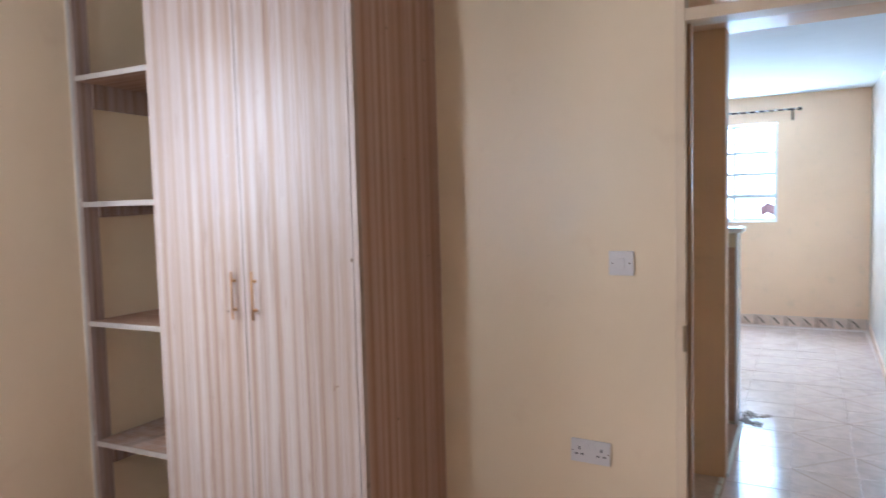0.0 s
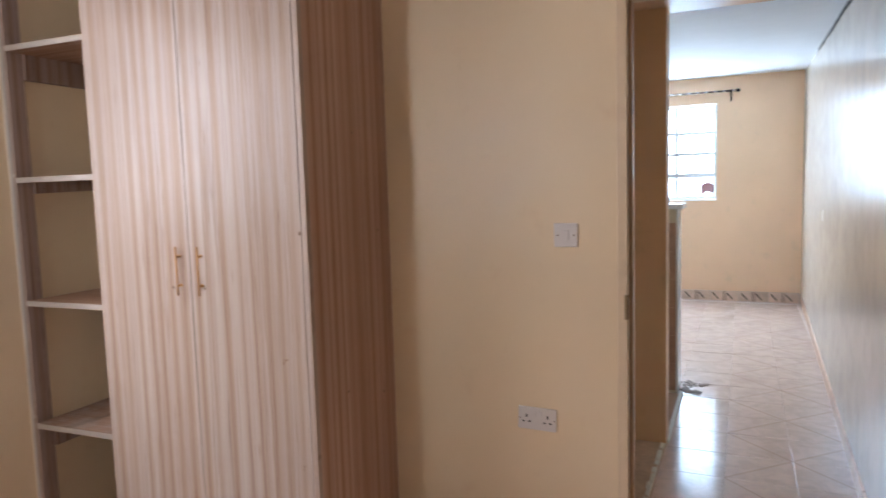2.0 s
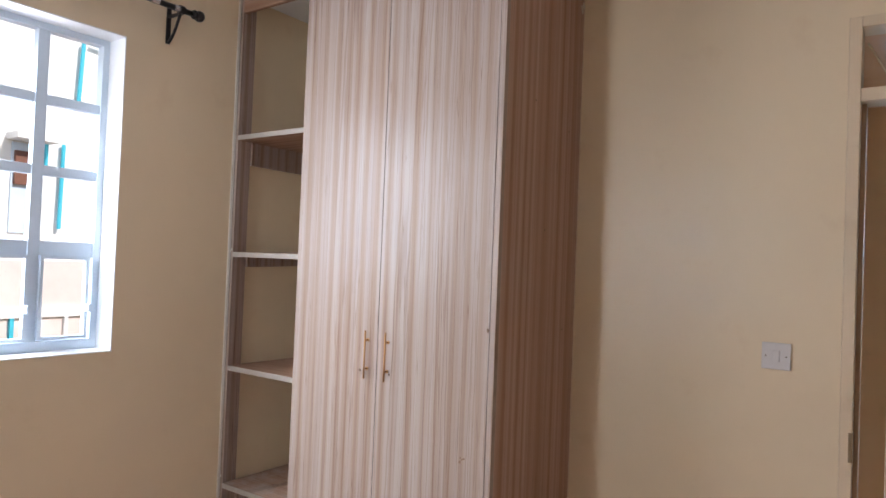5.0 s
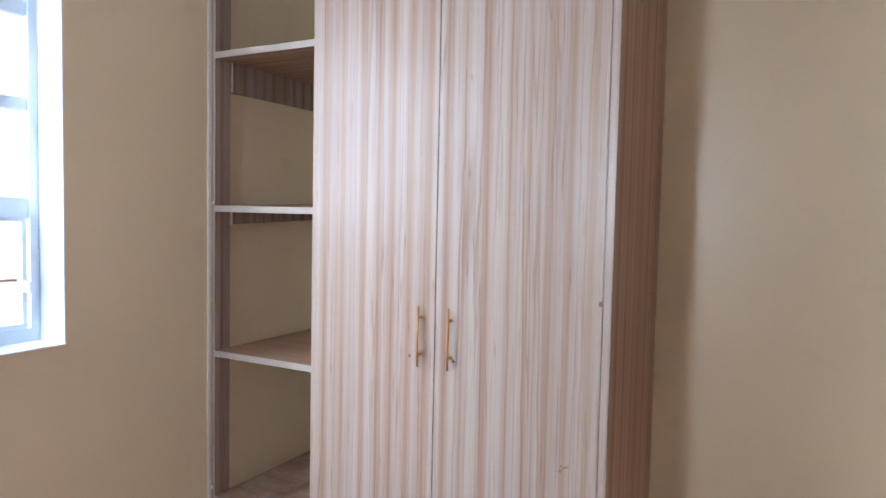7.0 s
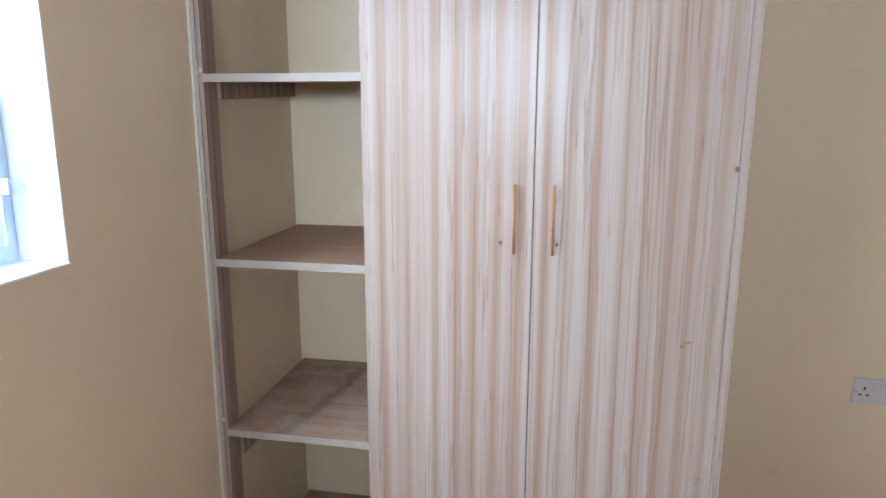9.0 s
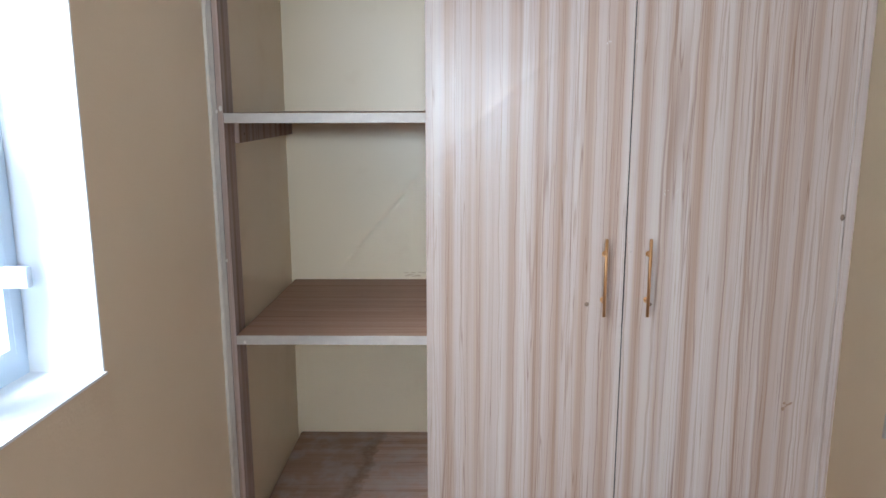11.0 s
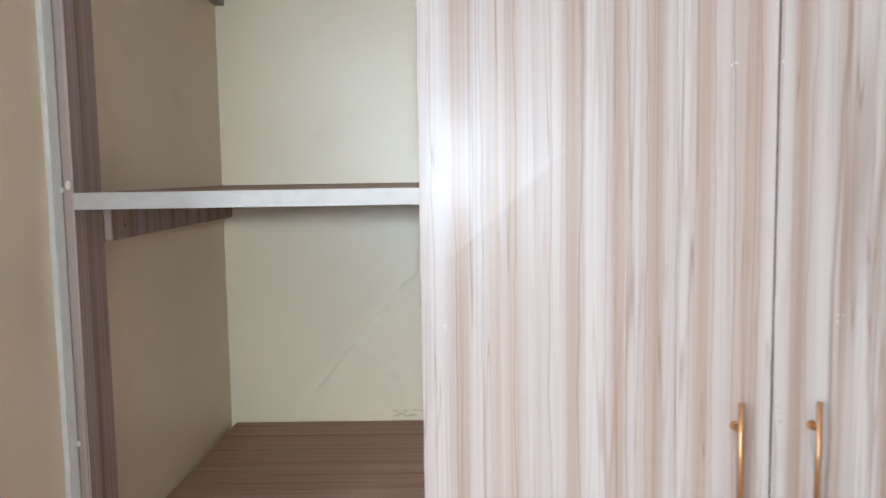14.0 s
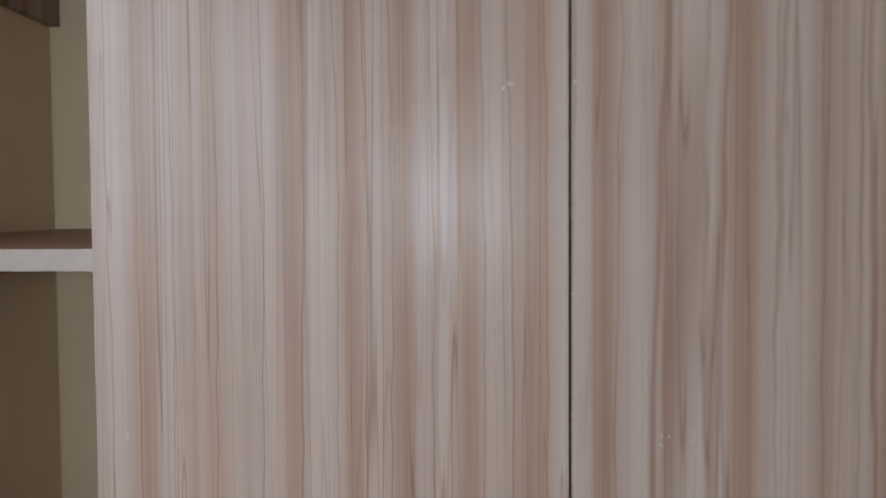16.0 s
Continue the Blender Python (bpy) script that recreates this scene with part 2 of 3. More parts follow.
CREAM = paint("cream_wall_paint", (0.785, 0.644, 0.450), 0.36, (0.64, 0.47, 0.30))
HALL_PAINT = paint("hall_gloss_paint", (0.80, 0.71, 0.62), 0.19, (0.66, 0.50, 0.33), 0.10, streak=1.0)
# cream turned brown: the shade on pier and bulkhead is in this colour
SHADED_CREAM = paint("shaded_cream_paint", (0.72, 0.42, 0.23), 0.4, (0.45, 0.27, 0.15))
FAR_PAINT = paint("peach_wall_paint", (0.90, 0.58, 0.37), 0.36, (0.66, 0.47, 0.32))
CEIL = plain("ceiling_white", (0.80, 0.82, 0.84), 0.8, grain=0.02, scale=8, bump=0.1)
CREAM_STEEL = plain("cream_steel_paint", (0.70, 0.66, 0.63), 0.45, grain=0.03, scale=15)
REVEAL = plain("window_reveal_white", (0.84, 0.85, 0.86), 0.55, grain=0.02, scale=20, bump=0.1)
LAM_V = laminate("laminate_upright", (2,), (0, 1))
LAM_DOOR_L = laminate("laminate_door_a", (2,), (0,), 0.29, 2.3, (0.97, 0.885, 0.825), figure=0.24, stripes=0.44, veins=0.85, gloss=0.28, period=0.058, soft=0.12)
LAM_DOOR_R = laminate("laminate_door_b", (2,), (0,), 0.29, 11.7, (0.93, 0.85, 0.79), figure=0.24, stripes=0.44, veins=0.85, gloss=0.28, period=0.058, soft=0.12)
LAM_H = laminate("laminate_flat", (0,), (1, 2), 0.5, 5.0, (0.94, 0.68, 0.53), False, 0.4)
LAM_GRIMY = laminate("laminate_grimy_shelf", (0,), (1, 2), 0.6, 8.0, (1.24, 1.0, 0.86), True, 0.5)
LAM_IN = laminate("laminate_inner", (2,), (0, 1), 0.5, 3.1, (0.90, 0.78, 0.73), False, 0.12, 0.3, 0.5)
LAM_SIDE = laminate("laminate_side", (2,), (0, 1), 0.5, 3.1, (1.13, 0.83, 0.68), figure=0.2, stripes=0.36, veins=0.6, period=0.05)
EDGE = plain("pale_edge_band", (0.385, 0.335, 0.288), 0.45, grain=0.07, scale=60)
FILLER = plain("cream_filler", (0.58, 0.52, 0.45), 0.6, grain=0.1, scale=40, bump=0.3)
# near-black that stands for the shade in the door gaps
GAP_SHADE = plain("gap_shade_dark", (0.025, 0.02, 0.018), 0.95)
GOLD = plain("brushed_gold", (0.47, 0.255, 0.115), 0.42, 1.0, grain=0.04, scale=200)
CHIP = plain("chipped_core", (0.50, 0.46, 0.42), 0.8)
SMUDGE = plain("dried_brown_smudge", (0.25, 0.15, 0.095), 0.6, grain=0.15, scale=150)
GREY_SMUDGE = plain("grey_finger_smudge", (0.33, 0.29, 0.26), 0.6, grain=0.15, scale=150)
RUB = plain("faint_brown_rub", (0.66, 0.49, 0.33), 0.5, grain=0.1, scale=120)
SCREW = plain("dull_screw", (0.20, 0.14, 0.10), 0.45, 0.7)
BLACK_IRON = plain("black_iron", (0.025, 0.022, 0.022), 0.32, 0.6)
CHROME = plain("rod_silver", (0.65, 0.65, 0.66), 0.25, 0.9)
STEEL_PAINT = plain("grey_blue_steel_paint", (0.66, 0.78, 0.90), 0.4, grain=0.03, scale=15)
WHITE_PLASTIC = plain("white_plastic", (0.66, 0.63, 0.61), 0.3, grain=0.01, scale=40)
SOCKET_DARK = plain("socket_hole", (0.03, 0.03, 0.03), 0.6)
FRAME_WOOD = paint("frame_paint", (0.42, 0.26, 0.14), 0.35, (0.38, 0.26, 0.15))
TRIM_PAINT = paint("trim_paint", (0.72, 0.58, 0.41), 0.38, (0.45, 0.32, 0.2))
DOOR_BLACK = plain("dark_gloss_door_paint", (0.019, 0.017, 0.018), 0.20, 0.0, grain=0.2, scale=18, bump=0.5)
BRASS = plain("aged_brass", (0.32, 0.25, 0.17), 0.34, 1.0)
CONCRETE = plain("worn_concrete", (0.58, 0.40, 0.28), 0.8, grain=0.16, scale=25, bump=0.5)
WHITE_LINE = plain("chipped_white_paint", (0.78, 0.74, 0.68), 0.6, grain=0.12, scale=60, bump=0.4)
GROUT = plain("tile_grout", (0.62, 0.46, 0.39), 0.85, grain=0.12, scale=50)
TILE = tile_mat("pink_marbled_tile", (0.80, 0.58, 0.49), (0.58, 0.38, 0.30), 0.14, (1,))
TILE_PLAIN = tile_mat("plain_pink_tile", (0.80, 0.59, 0.50), (0.42, 0.26, 0.18), 0.12, ())
TILE_BROWN = tile_mat("brown_counter_tile", (0.55, 0.32, 0.22), (0.36, 0.18, 0.11), 0.25)
TILE_SKIRT = tile_mat("skirting_tile", (0.84, 0.58, 0.45), (0.36, 0.2, 0.15), 0.25)
WORKTOP = plain("white_worktop", (0.82, 0.82, 0.83), 0.25, grain=0.02, scale=20)
PARAPET = plain("pinkish_render", (0.80, 0.71, 0.67), 0.85, grain=0.08, scale=4)
DUSTY = plain("dark_dirt", (0.24, 0.15, 0.11), 0.8, grain=0.3, scale=40)
FACADE = plain("sunlit_render", (0.86, 0.86, 0.85), 0.85, grain=0.04, scale=5)
TEAL = plain("turquoise_paint", (0.06, 0.55, 0.72), 0.4, grain=0.05)
BROWN_EXT = plain("brown_shutter", (0.20, 0.08, 0.05), 0.6, grain=0.1)
GROUND = plain("dry_earth", (0.30, 0.22, 0.16), 0.95, grain=0.15, scale=3, bump=0.3)
CURTAIN = plain("maroon_cloth", (0.24, 0.14, 0.13), 0.9)

GLASS, gnt, gp = nodes_of("window_glass")
gp.inputs["Transmission Weight"].default_value, gp.inputs["Roughness"].default_value = 1.0, 0.0
gp.inputs["IOR"].default_value, gp.inputs["Base Color"].default_value = 1.02, (0.97, 0.99, 1.0, 1)


# glow for the cover of the lamp added on the unseen south wall
STAND_IN_GLOW, lnt, lp = nodes_of("stand_in_glow")
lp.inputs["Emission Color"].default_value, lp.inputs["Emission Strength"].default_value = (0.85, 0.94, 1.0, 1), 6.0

# ---- building helpers ----
def box(bm, x0, x1, y0, y1, z0, z1, bevel=0.0):
    vs = [bm.verts.new((x, y, z)) for x in (x0, x1) for y in (y0, y1) for z in (z0, z1)]
    fs = [bm.faces.new([vs[i] for i in q]) for q in ((0, 1, 3, 2), (4, 6, 7, 5), (0, 4, 5, 1), (2, 3, 7, 6), (0, 2, 6, 4), (1, 5, 7, 3))]
    if bevel:
        edges = list({e for f in fs for e in f.edges})
        bmesh.ops.bevel(bm, geom=edges, offset=bevel, segments=2, affect="EDGES", profile=0.6)
    return bm


def rod(bm, a, b, r, sides=12, r2=None):
    a, b = Vector(a), Vector(b)
    d = b - a
    m = Matrix.Translation((a + b) / 2) @ d.to_track_quat("Z", "Y").to_matrix().to_4x4()
    bmesh.ops.create_cone(bm, cap_ends=True, segments=sides, radius1=r, radius2=r if r2 is None else r2, depth=d.length, matrix=m)
    return bm


def ball(bm, c, r, squash=(1, 1, 1)):
    m = Matrix.Translation(c) @ Matrix.Diagonal((*squash, 1))
    bmesh.ops.create_uvsphere(bm, u_segments=12, v_segments=8, radius=r, matrix=m)
    return bm


def mesh_of(name, bm, material, smooth=False):
    bmesh.ops.recalc_face_normals(bm, faces=bm.faces)
    me = bpy.data.meshes.new(name)
    bm.to_mesh(me)
    bm.free()
    me.materials.append(material)
    if smooth:
        for f in me.polygons:
            f.use_smooth = True
    return me


def thing(name, label, category, group="", m=None):
    ob = new(name)
    ob.empty_display_size = 0.1
    if m is not None:
        ob.matrix_world = m
    return tagged(ob, label, category, group)


def part(name, bm, material, parent, label="", smooth=False):
    ob = new(name, mesh_of(name, bm, material, smooth))
    ob.parent = parent
    return tagged(ob, label)


def setting(name, bm, material, label, m=None):
    ob = new(name, mesh_of(name, bm, material))
    if m is not None:
        ob.matrix_world = m
    return tagged(ob, label, name.split("_")[0], kind="structure")


def B():
    return bmesh.new()


# ---- bedroom shell ----
T = 0.16
bm = B()
box(bm, WEST - T, WEST, SOUTH - T, WIN_Y0, 0, TOP)
box(bm, WEST - T, WEST, WIN_Y1, NORTH + T, 0, TOP)
box(bm, WEST - T, WEST, WIN_Y0, WIN_Y1, 0, WIN_Z0)
box(bm, WEST - T, WEST, WIN_Y0, WIN_Y1, WIN_Z1, TOP)
box(bm, WEST, -0.010, 0.069, NORTH, 0, TOP)
setting("wall_west", bm, CREAM, "cream painted plaster wall with a window opening")
bm = B()
box(bm, WEST, DOOR_X0 - 0.035, NORTH, NORTH + T, 0, TOP)
box(bm, DOOR_X1 + 0.035, EAST + T, NORTH, NORTH + T, 0, TOP)
box(bm, DOOR_X0 - 0.035, DOOR_X1 + 0.035, NORTH, NORTH + T, FAN_Z + 0.035, TOP)
setting("wall_north", bm, CREAM, "cream painted plaster wall with smudges and a doorway")
bm = B()
box(bm, WEST - T, EAST + T, SOUTH - T, SOUTH, 0, TOP)
setting("wall_south", bm, CREAM, "plain cream painted wall")
bm = B()
box(bm, EAST, EAST + T, SOUTH, NORTH, 0, TOP)
setting("wall_east", bm, CREAM, "plain cream painted wall")
bm = B()
box(bm, WEST - T, EAST + T, SOUTH - T, NORTH + T, -0.12, -0.0045)
floor1 = setting("floor", bm, GROUT, "pale pink marbled ceramic tiles on the bedroom floor")
bm = B()
box(bm, WEST - T, EAST + T, SOUTH - T, NORTH + T, TOP, TOP + 0.12)
setting("ceiling", bm, CEIL, "white painted flat ceiling")


# ---- windows ----
def window(name, m, width, z0, z1, cols, rows, depth, swing=(), steel=None):
    """Steel casement window in a white-plastered opening. Local x across, y outwards, z up; the inner wall face at y = 0."""
    w = tagged(thing(name, "painted steel casement window with small clear panes", "window", m=m), kind="structure")
    t = 0.004
    bm = B()
    box(bm, 0, t, 0, depth, z0, z1)
    box(bm, width - t, width, 0, depth, z0, z1)
    box(bm, 0, width, 0, depth, z1 - t, z1)
    box(bm, 0, width, -0.004, depth, z0, z0 + t)
    part("window_reveal", bm, REVEAL, w, "white painted plaster reveal")
    f0, f1 = depth - 0.045, depth - 0.005
    bm = B()
    fw = 0.028
    box(bm, t, fw, f0, f1, z0 + t, z1 - t)
    box(bm, width - fw, width - t, f0, f1, z0 + t, z1 - t)
    box(bm, fw, width - fw, f0, f1, z0 + t, z0 + fw + 0.012)
    box(bm, fw, width - fw, f0, f1, z1 - fw, z1 - t)
    part("window_frame", bm, steel, w)
    xs = [fw + (width - 2 * fw) * i / cols for i in range(cols + 1)]
    zs = [z0 + fw + 0.012] + list(rows) + [z1 - fw]
    for x in xs[1:-1]:
        part("mullion", box(B(), x - 0.020, x + 0.020, f0 + 0.004, f1 - 0.004, z0 + fw, z1 - fw, 0.003), steel, w)
    for i, z in enumerate(rows):
        h = 0.028 if i == 0 else 0.018
        part("glazing_bar", box(B(), fw, width - fw, f0 + 0.008, f1 - 0.008, z - h, z + h, 0.003), steel, w)
    for i in range(cols):
        for j in range(len(zs) - 1):
            g = part("pane", box(B(), xs[i] + 0.012, xs[i + 1] - 0.012, f0 + 0.018, f0 + 0.021, zs[j] + 0.012, zs[j + 1] - 0.012), GLASS, w)
            g.visible_shadow = False
    for i in swing:
        bm = B()
        x0, x1 = xs[i] + 0.018, xs[i + 1] - 0.018
        za, zb = zs[0] + 0.004, zs[1] - 0.024
        for q in ((x0, x0 + 0.012, za, zb), (x1 - 0.012, x1, za, zb), (x0 + 0.012, x1 - 0.012, za, za + 0.012), (x0 + 0.012, x1 - 0.012, zb - 0.012, zb)):
            box(bm, q[0], q[1], f0 - 0.012, f0 + 0.012, q[2], q[3])
        s = part("casement", bm, steel, w)
        part("catch", box(B(), x0 + 0.004, x0 + 0.016, f0 - 0.05, f0 - 0.012, za + 0.10, za + 0.13, 0.003), steel, s)
    return w


WEST_M = Matrix(((0, -1, 0, WEST), (-1, 0, 0, WIN_Y1), (0, 0, 1, 0), (0, 0, 0, 1)))
window("window_1", WEST_M, WIN_Y1 - WIN_Y0, WIN_Z0, WIN_Z1, 7, (1.585, 1.866, 2.122), 0.155, (0, 1, 5, 6), STEEL_PAINT)


def curtain_rod(m, length, label):
    """Black iron rod with silver twists on brackets. Local x along the rod, y = 0 on the wall, -y into the room, z = 0 at the rod."""
    c = thing("curtain_rod", label, "curtain rod", m=m)
    off = -0.085
    part("pole", rod(B(), (0.02, off, 0), (length - 0.02, off, 0), 0.011, 14), BLACK_IRON, c, smooth=True)
    n = int(length / 0.10)
    for i in range(n):
        x = 0.06 + (length - 0.12) * i / (n - 1)
        part("twist_band", rod(B(), (x, off, 0), (x + 0.035, off, 0.0), 0.0125, 12), CHROME, c, "silver band")
    for x, s in ((0.0, -1), (length, 1)):
        bm = ball(B(), (x + s * 0.015, off, 0), 0.022)
        rod(bm, (x - s * 0.012, off, 0), (x, off, 0), 0.018)
        part("finial", bm, BLACK_IRON, c, smooth=True)
    for x in (0.065, length - 0.065):
        bm = B()
        box(bm, x - 0.009, x + 0.009, -0.005, 0, -0.12, 0.02)
        box(bm, x - 0.007, x + 0.007, off - 0.012, 0, -0.017, -0.009)
        for i in range(6):
            a0, a1 = i / 6, (i + 1) / 6
            p0 = (x, -0.004 + (off + 0.01) * a0, -0.115 + 0.10 * a0 ** 1.6)
            p1 = (x, -0.004 + (off + 0.01) * a1, -0.115 + 0.10 * a1 ** 1.6)
            rod(bm, p0, p1, 0.006, 8)
        rod(bm, (x - 0.01, off, 0), (x + 0.01, off, 0), 0.017, 12)
        part("bracket", bm, BLACK_IRON, c)
    return c


ROD_M = Matrix(((0, -1, 0, WEST), (-1, 0, 0, -0.27), (0, 0, 1, 2.535), (0, 0, 0, 1)))
curtain_rod(ROD_M, 2.0, "black iron curtain rod with silver bands above the window")

# ---- wardrobe ----
X1, XS, X2, X3 = 0.429, 0.857, 1.318, 1.341
wardrobe = thing("wardrobe", "tall built-in wardrobe in pale striped wood laminate with open shelves", "wardrobe")
G = 0.002


def door(x0, x1, material, hinge_right):
    d = part("door", box(B(), x0, x1, -0.020, -0.002, 0.085, TOP - 0.012, 0.0006), material, wardrobe, "closed striped laminate door")
    hx = x1 - 0.043 if not hinge_right else x0 + 0.048
    h = part("handle", rod(B(), (hx, -0.037, 1.168), (hx, -0.037, 1.338), 0.0034, 14), GOLD, d, "gold bar handle", smooth=True)
    for z in (1.202, 1.304):
        bm = rod(B(), (hx, -0.037, z), (hx, -0.019, z), 0.0034, 10)
        rod(bm, (hx, -0.0225, z), (hx, -0.0195, z), 0.0065, 12)
        part("handle_post", bm, GOLD, d, smooth=False)
    return d


door_l = door(X1, XS - 0.0013, LAM_DOOR_L, False)
door_r = door(XS + 0.0013, X2 - 0.0013, LAM_DOOR_R, True)
part("screw_head", ball(B(), (0.778, -0.0205, 1.192), 0.0048, (1, 0.5, 1)), SCREW, door_l)
part("screw_head", ball(B(), (0.916, -0.0205, 1.192), 0.0040, (1, 0.5, 1)), SCREW, door_r)
part("hinge_hole", ball(B(), (X2 - 0.006, -0.0205, 1.382), 0.006, (0.8, 0.4, 1.2)), SCREW, door_r)
random.seed(5)
for d, x, z, tilt in ((door_l, 0.804, 1.740, 0.2), (door_r, 0.863, 1.739, -0.6), (door_r, 0.958, 1.440, 0.5), (door_r, 0.937, 1.435, 0.1), (door_l, 0.46, 1.43, -1.2)):
    bm = B()
    for k in range(4):
        px, pz = x + random.uniform(-0.004, 0.004), z + random.uniform(-0.006, 0.006)
        ball(bm, (px, -0.0201, pz), random.uniform(0.0004, 0.0007), (1.0, 0.35, 3.0))
    part("scratch", bm, CHIP, d, "small pale scuff in the laminate")


def smear(d, x, z, w, h, colour_mat):
    """A thin dried smudge with a ragged outline on a door's face."""
    bm = B()
    for q in range(7):
        cx, cz = x + w * random.uniform(-0.5, 0.5), z + h * random.uniform(-0.5, 0.5)
        ball(bm, (cx, -0.0200, cz), random.uniform(0.12, 0.26) * w, (1.0, 0.0003 / (0.2 * w), random.uniform(0.5, 1.2)))
    part("smear", bm, colour_mat, d, "small dried smudge")


# near-black strips on the board edges put shade into the gaps
part("gap_shade_strip", box(B(), XS + 0.0008, XS + 0.0013, -0.0186, -0.003, 0.086, TOP - 0.013), GAP_SHADE, door_r, "board edge painted near-black for the shade in the gap")
part("gap_shade_strip", box(B(), XS - 0.0013, XS - 0.0008, -0.0186, -0.003, 0.086, TOP - 0.013), GAP_SHADE, door_l, "board edge painted near-black for the shade in the gap")
part("gap_shade_strip", box(B(), X2, X2 + 0.0005, -0.0165, 0.0015, 0.086, TOP - 0.013), GAP_SHADE, wardrobe, "board edge painted near-black for the shade in the gap")
smear(door_r, 1.232, 0.955, 0.020, 0.022, SMUDGE)
smear(door_r, 0.866, 1.318, 0.008, 0.026, GREY_SMUDGE)
smear(door_r, 1.285, 0.60, 0.010, 0.02, SMUDGE)
# chipped lip along the meeting edge of the doors
bm = B()
for k in range(30):
    z = random.uniform(1.15, 2.0)
    ball(bm, (XS + 0.0015, -0.0195, z), random.uniform(0.0004, 0.0008), (0.8, 0.7, random.uniform(1.0, 3.0)))
tagged(part("chipped_edge", bm, CHIP, door_r, "chipped pale edge of the door"), kind="stuff")

part("side_panel", box(B(), X1 + 0.002, X1 + 0.020, 0.0, NORTH - G, 0.0, TOP - G, 0.001), LAM_V, wardrobe)
part("side_panel", box(B(), X2, X3 - 0.004, 0.002, NORTH - G, 0.0, TOP - G), LAM_SIDE, wardrobe)
part("edge_strip", box(B(), X2 + 0.0005, X3 - 0.002, -0.019, 0.002, 0.0, TOP - G, 0.001), LAM_DOOR_R, wardrobe, "pale edge strip")
# near-black sheet close behind the doors, painted shade seen through the gaps
part("gap_shade_sheet", box(B(), X1 + 0.022, X2 - 0.002, 0.06, 0.072, 0.02, TOP - 0.03), GAP_SHADE, wardrobe)
part("plinth", box(B(), X1 + 0.002, X3 - 0.006, 0.012, 0.03, 0.0, 0.084), LAM_H, wardrobe)
# open shelf bay
stile = part("stile", box(B(), WEST + G, 0.0, 0.0, 0.068, 0.0, TOP - G, 0.0015), LAM_IN, wardrobe)
part("edge_strip", box(B(), WEST + G, -0.012, -0.004, -0.0005, 0.0, TOP - G), EDGE, wardrobe, "pale edge strip of the upright")
part("scribe_bead", rod(B(), (WEST + 0.004, -0.003, 0.0), (WEST + 0.004, -0.003, TOP - G), 0.005, 8), FILLER, wardrobe, "bead of filler along the wall")
part("header", box(B(), 0.0005, X1, 0.0, 0.018, 2.645, TOP - G, 0.001), LAM_H, wardrobe, "header board under the ceiling")


def tipped(bm, rise):
    """Raises a board towards its back."""
    for v in bm.verts:
        v.co.z += rise * v.co.y
    return bm


for z, cleat in ((2.098, 0.10), (1.592, 0.045), (1.103, 0.012), (0.600, 0.095), (0.06, 0.0)):
    rise = 0.033 if 1.5 < z < 1.7 else 0.0  # one shelf was fitted a little out of level
    s = part("shelf", tipped(box(B(), 0.0006 if z > 0.1 else 0.0, X1 + 0.0015, 0.0005, NORTH - G, z - 0.010, z + 0.010, 0.001), rise), LAM_GRIMY if z < 0.7 else LAM_H, wardrobe)
    part("edge_strip", box(B(), 0.001, X1 + 0.001, -0.003, 0.0003, z - 0.0105, z + 0.0105, 0.0008), EDGE, s, "pale shelf edge")
    if cleat:
        y1 = 0.10 if cleat < 0.02 else (0.30 if z < 0.7 else NORTH - 0.002)
        part("cleat", tipped(box(B(), -0.0098, 0.010, 0.07, y1, z - 0.011 - max(cleat, 0.02), z - 0.011, 0.001), rise), LAM_IN, s, "brown laminate cleat screwed to the wall")
        part("screw_head", ball(B(), (0.0102, 0.105 if y1 > 0.2 else 0.08, z - 0.011 - max(cleat, 0.02) * 0.5), 0.0035, (0.5, 1, 1)), SCREW, s)
for x, z, r in ((-0.004, 1.612, 0.006), (-0.012, 1.606, 0.004), (0.020, 1.098, 0.0045), (-0.010, 1.285, 0.004), (-0.008, 0.640, 0.007), (-0.014, 0.655, 0.005), (-0.016, 1.86, 0.004)):
    part("filler_blob", ball(B(), (x, -0.004, z), r * 0.65, (1, 0.3, 1.5)), FILLER, wardrobe, "dab of pale filler")
for y, z in ((0.47, 2.10), (0.20, 2.16), (0.47, 1.36), (0.47, 0.72), (0.20, 0.80), (0.30, 1.72)):
    part("screw_head", ball(B(), (X3 - 0.0042, y, z), 0.0042, (0.4, 1, 1)), SCREW, wardrobe)


# ragged bead of paint and filler where the side panel meets the plaster
bm = B()
random.seed(31)
z, r = 0.02, 0.003
while z < TOP - 0.08:
    z1, r1 = z + random.uniform(0.02, 0.07), random.uniform(0.0015, 0.0055)
    rod(bm, (X3 - 0.004, NORTH - 0.001, z), (X3 - 0.004, NORTH - 0.001, z1), r, 6, r1)
    z, r = z1, r1
part("wall_bead", bm, TRIM_PAINT, wardrobe, "ragged bead of filler along the wall", smooth=True)
# dabs of filler at the top corner of the side panel
for k in range(4):
    part("filler_blob", ball(B(), (X3 - 0.003, NORTH - 0.03 + 0.008 * k, 2.60 + random.uniform(-0.02, 0.02)), random.uniform(0.004, 0.008), (0.4, 1, 1.6)), FILLER, wardrobe, "dab of pale filler")


# faint marks where things rubbed the plaster behind the shelves
bm = B()
for k in range(9):
    ball(bm, (0.375 + 0.05 * random.uniform(-1, 1), NORTH, 1.128 + 0.008 * random.uniform(-1, 1)), random.uniform(0.002, 0.005), (2.4, 0.06, 0.6))
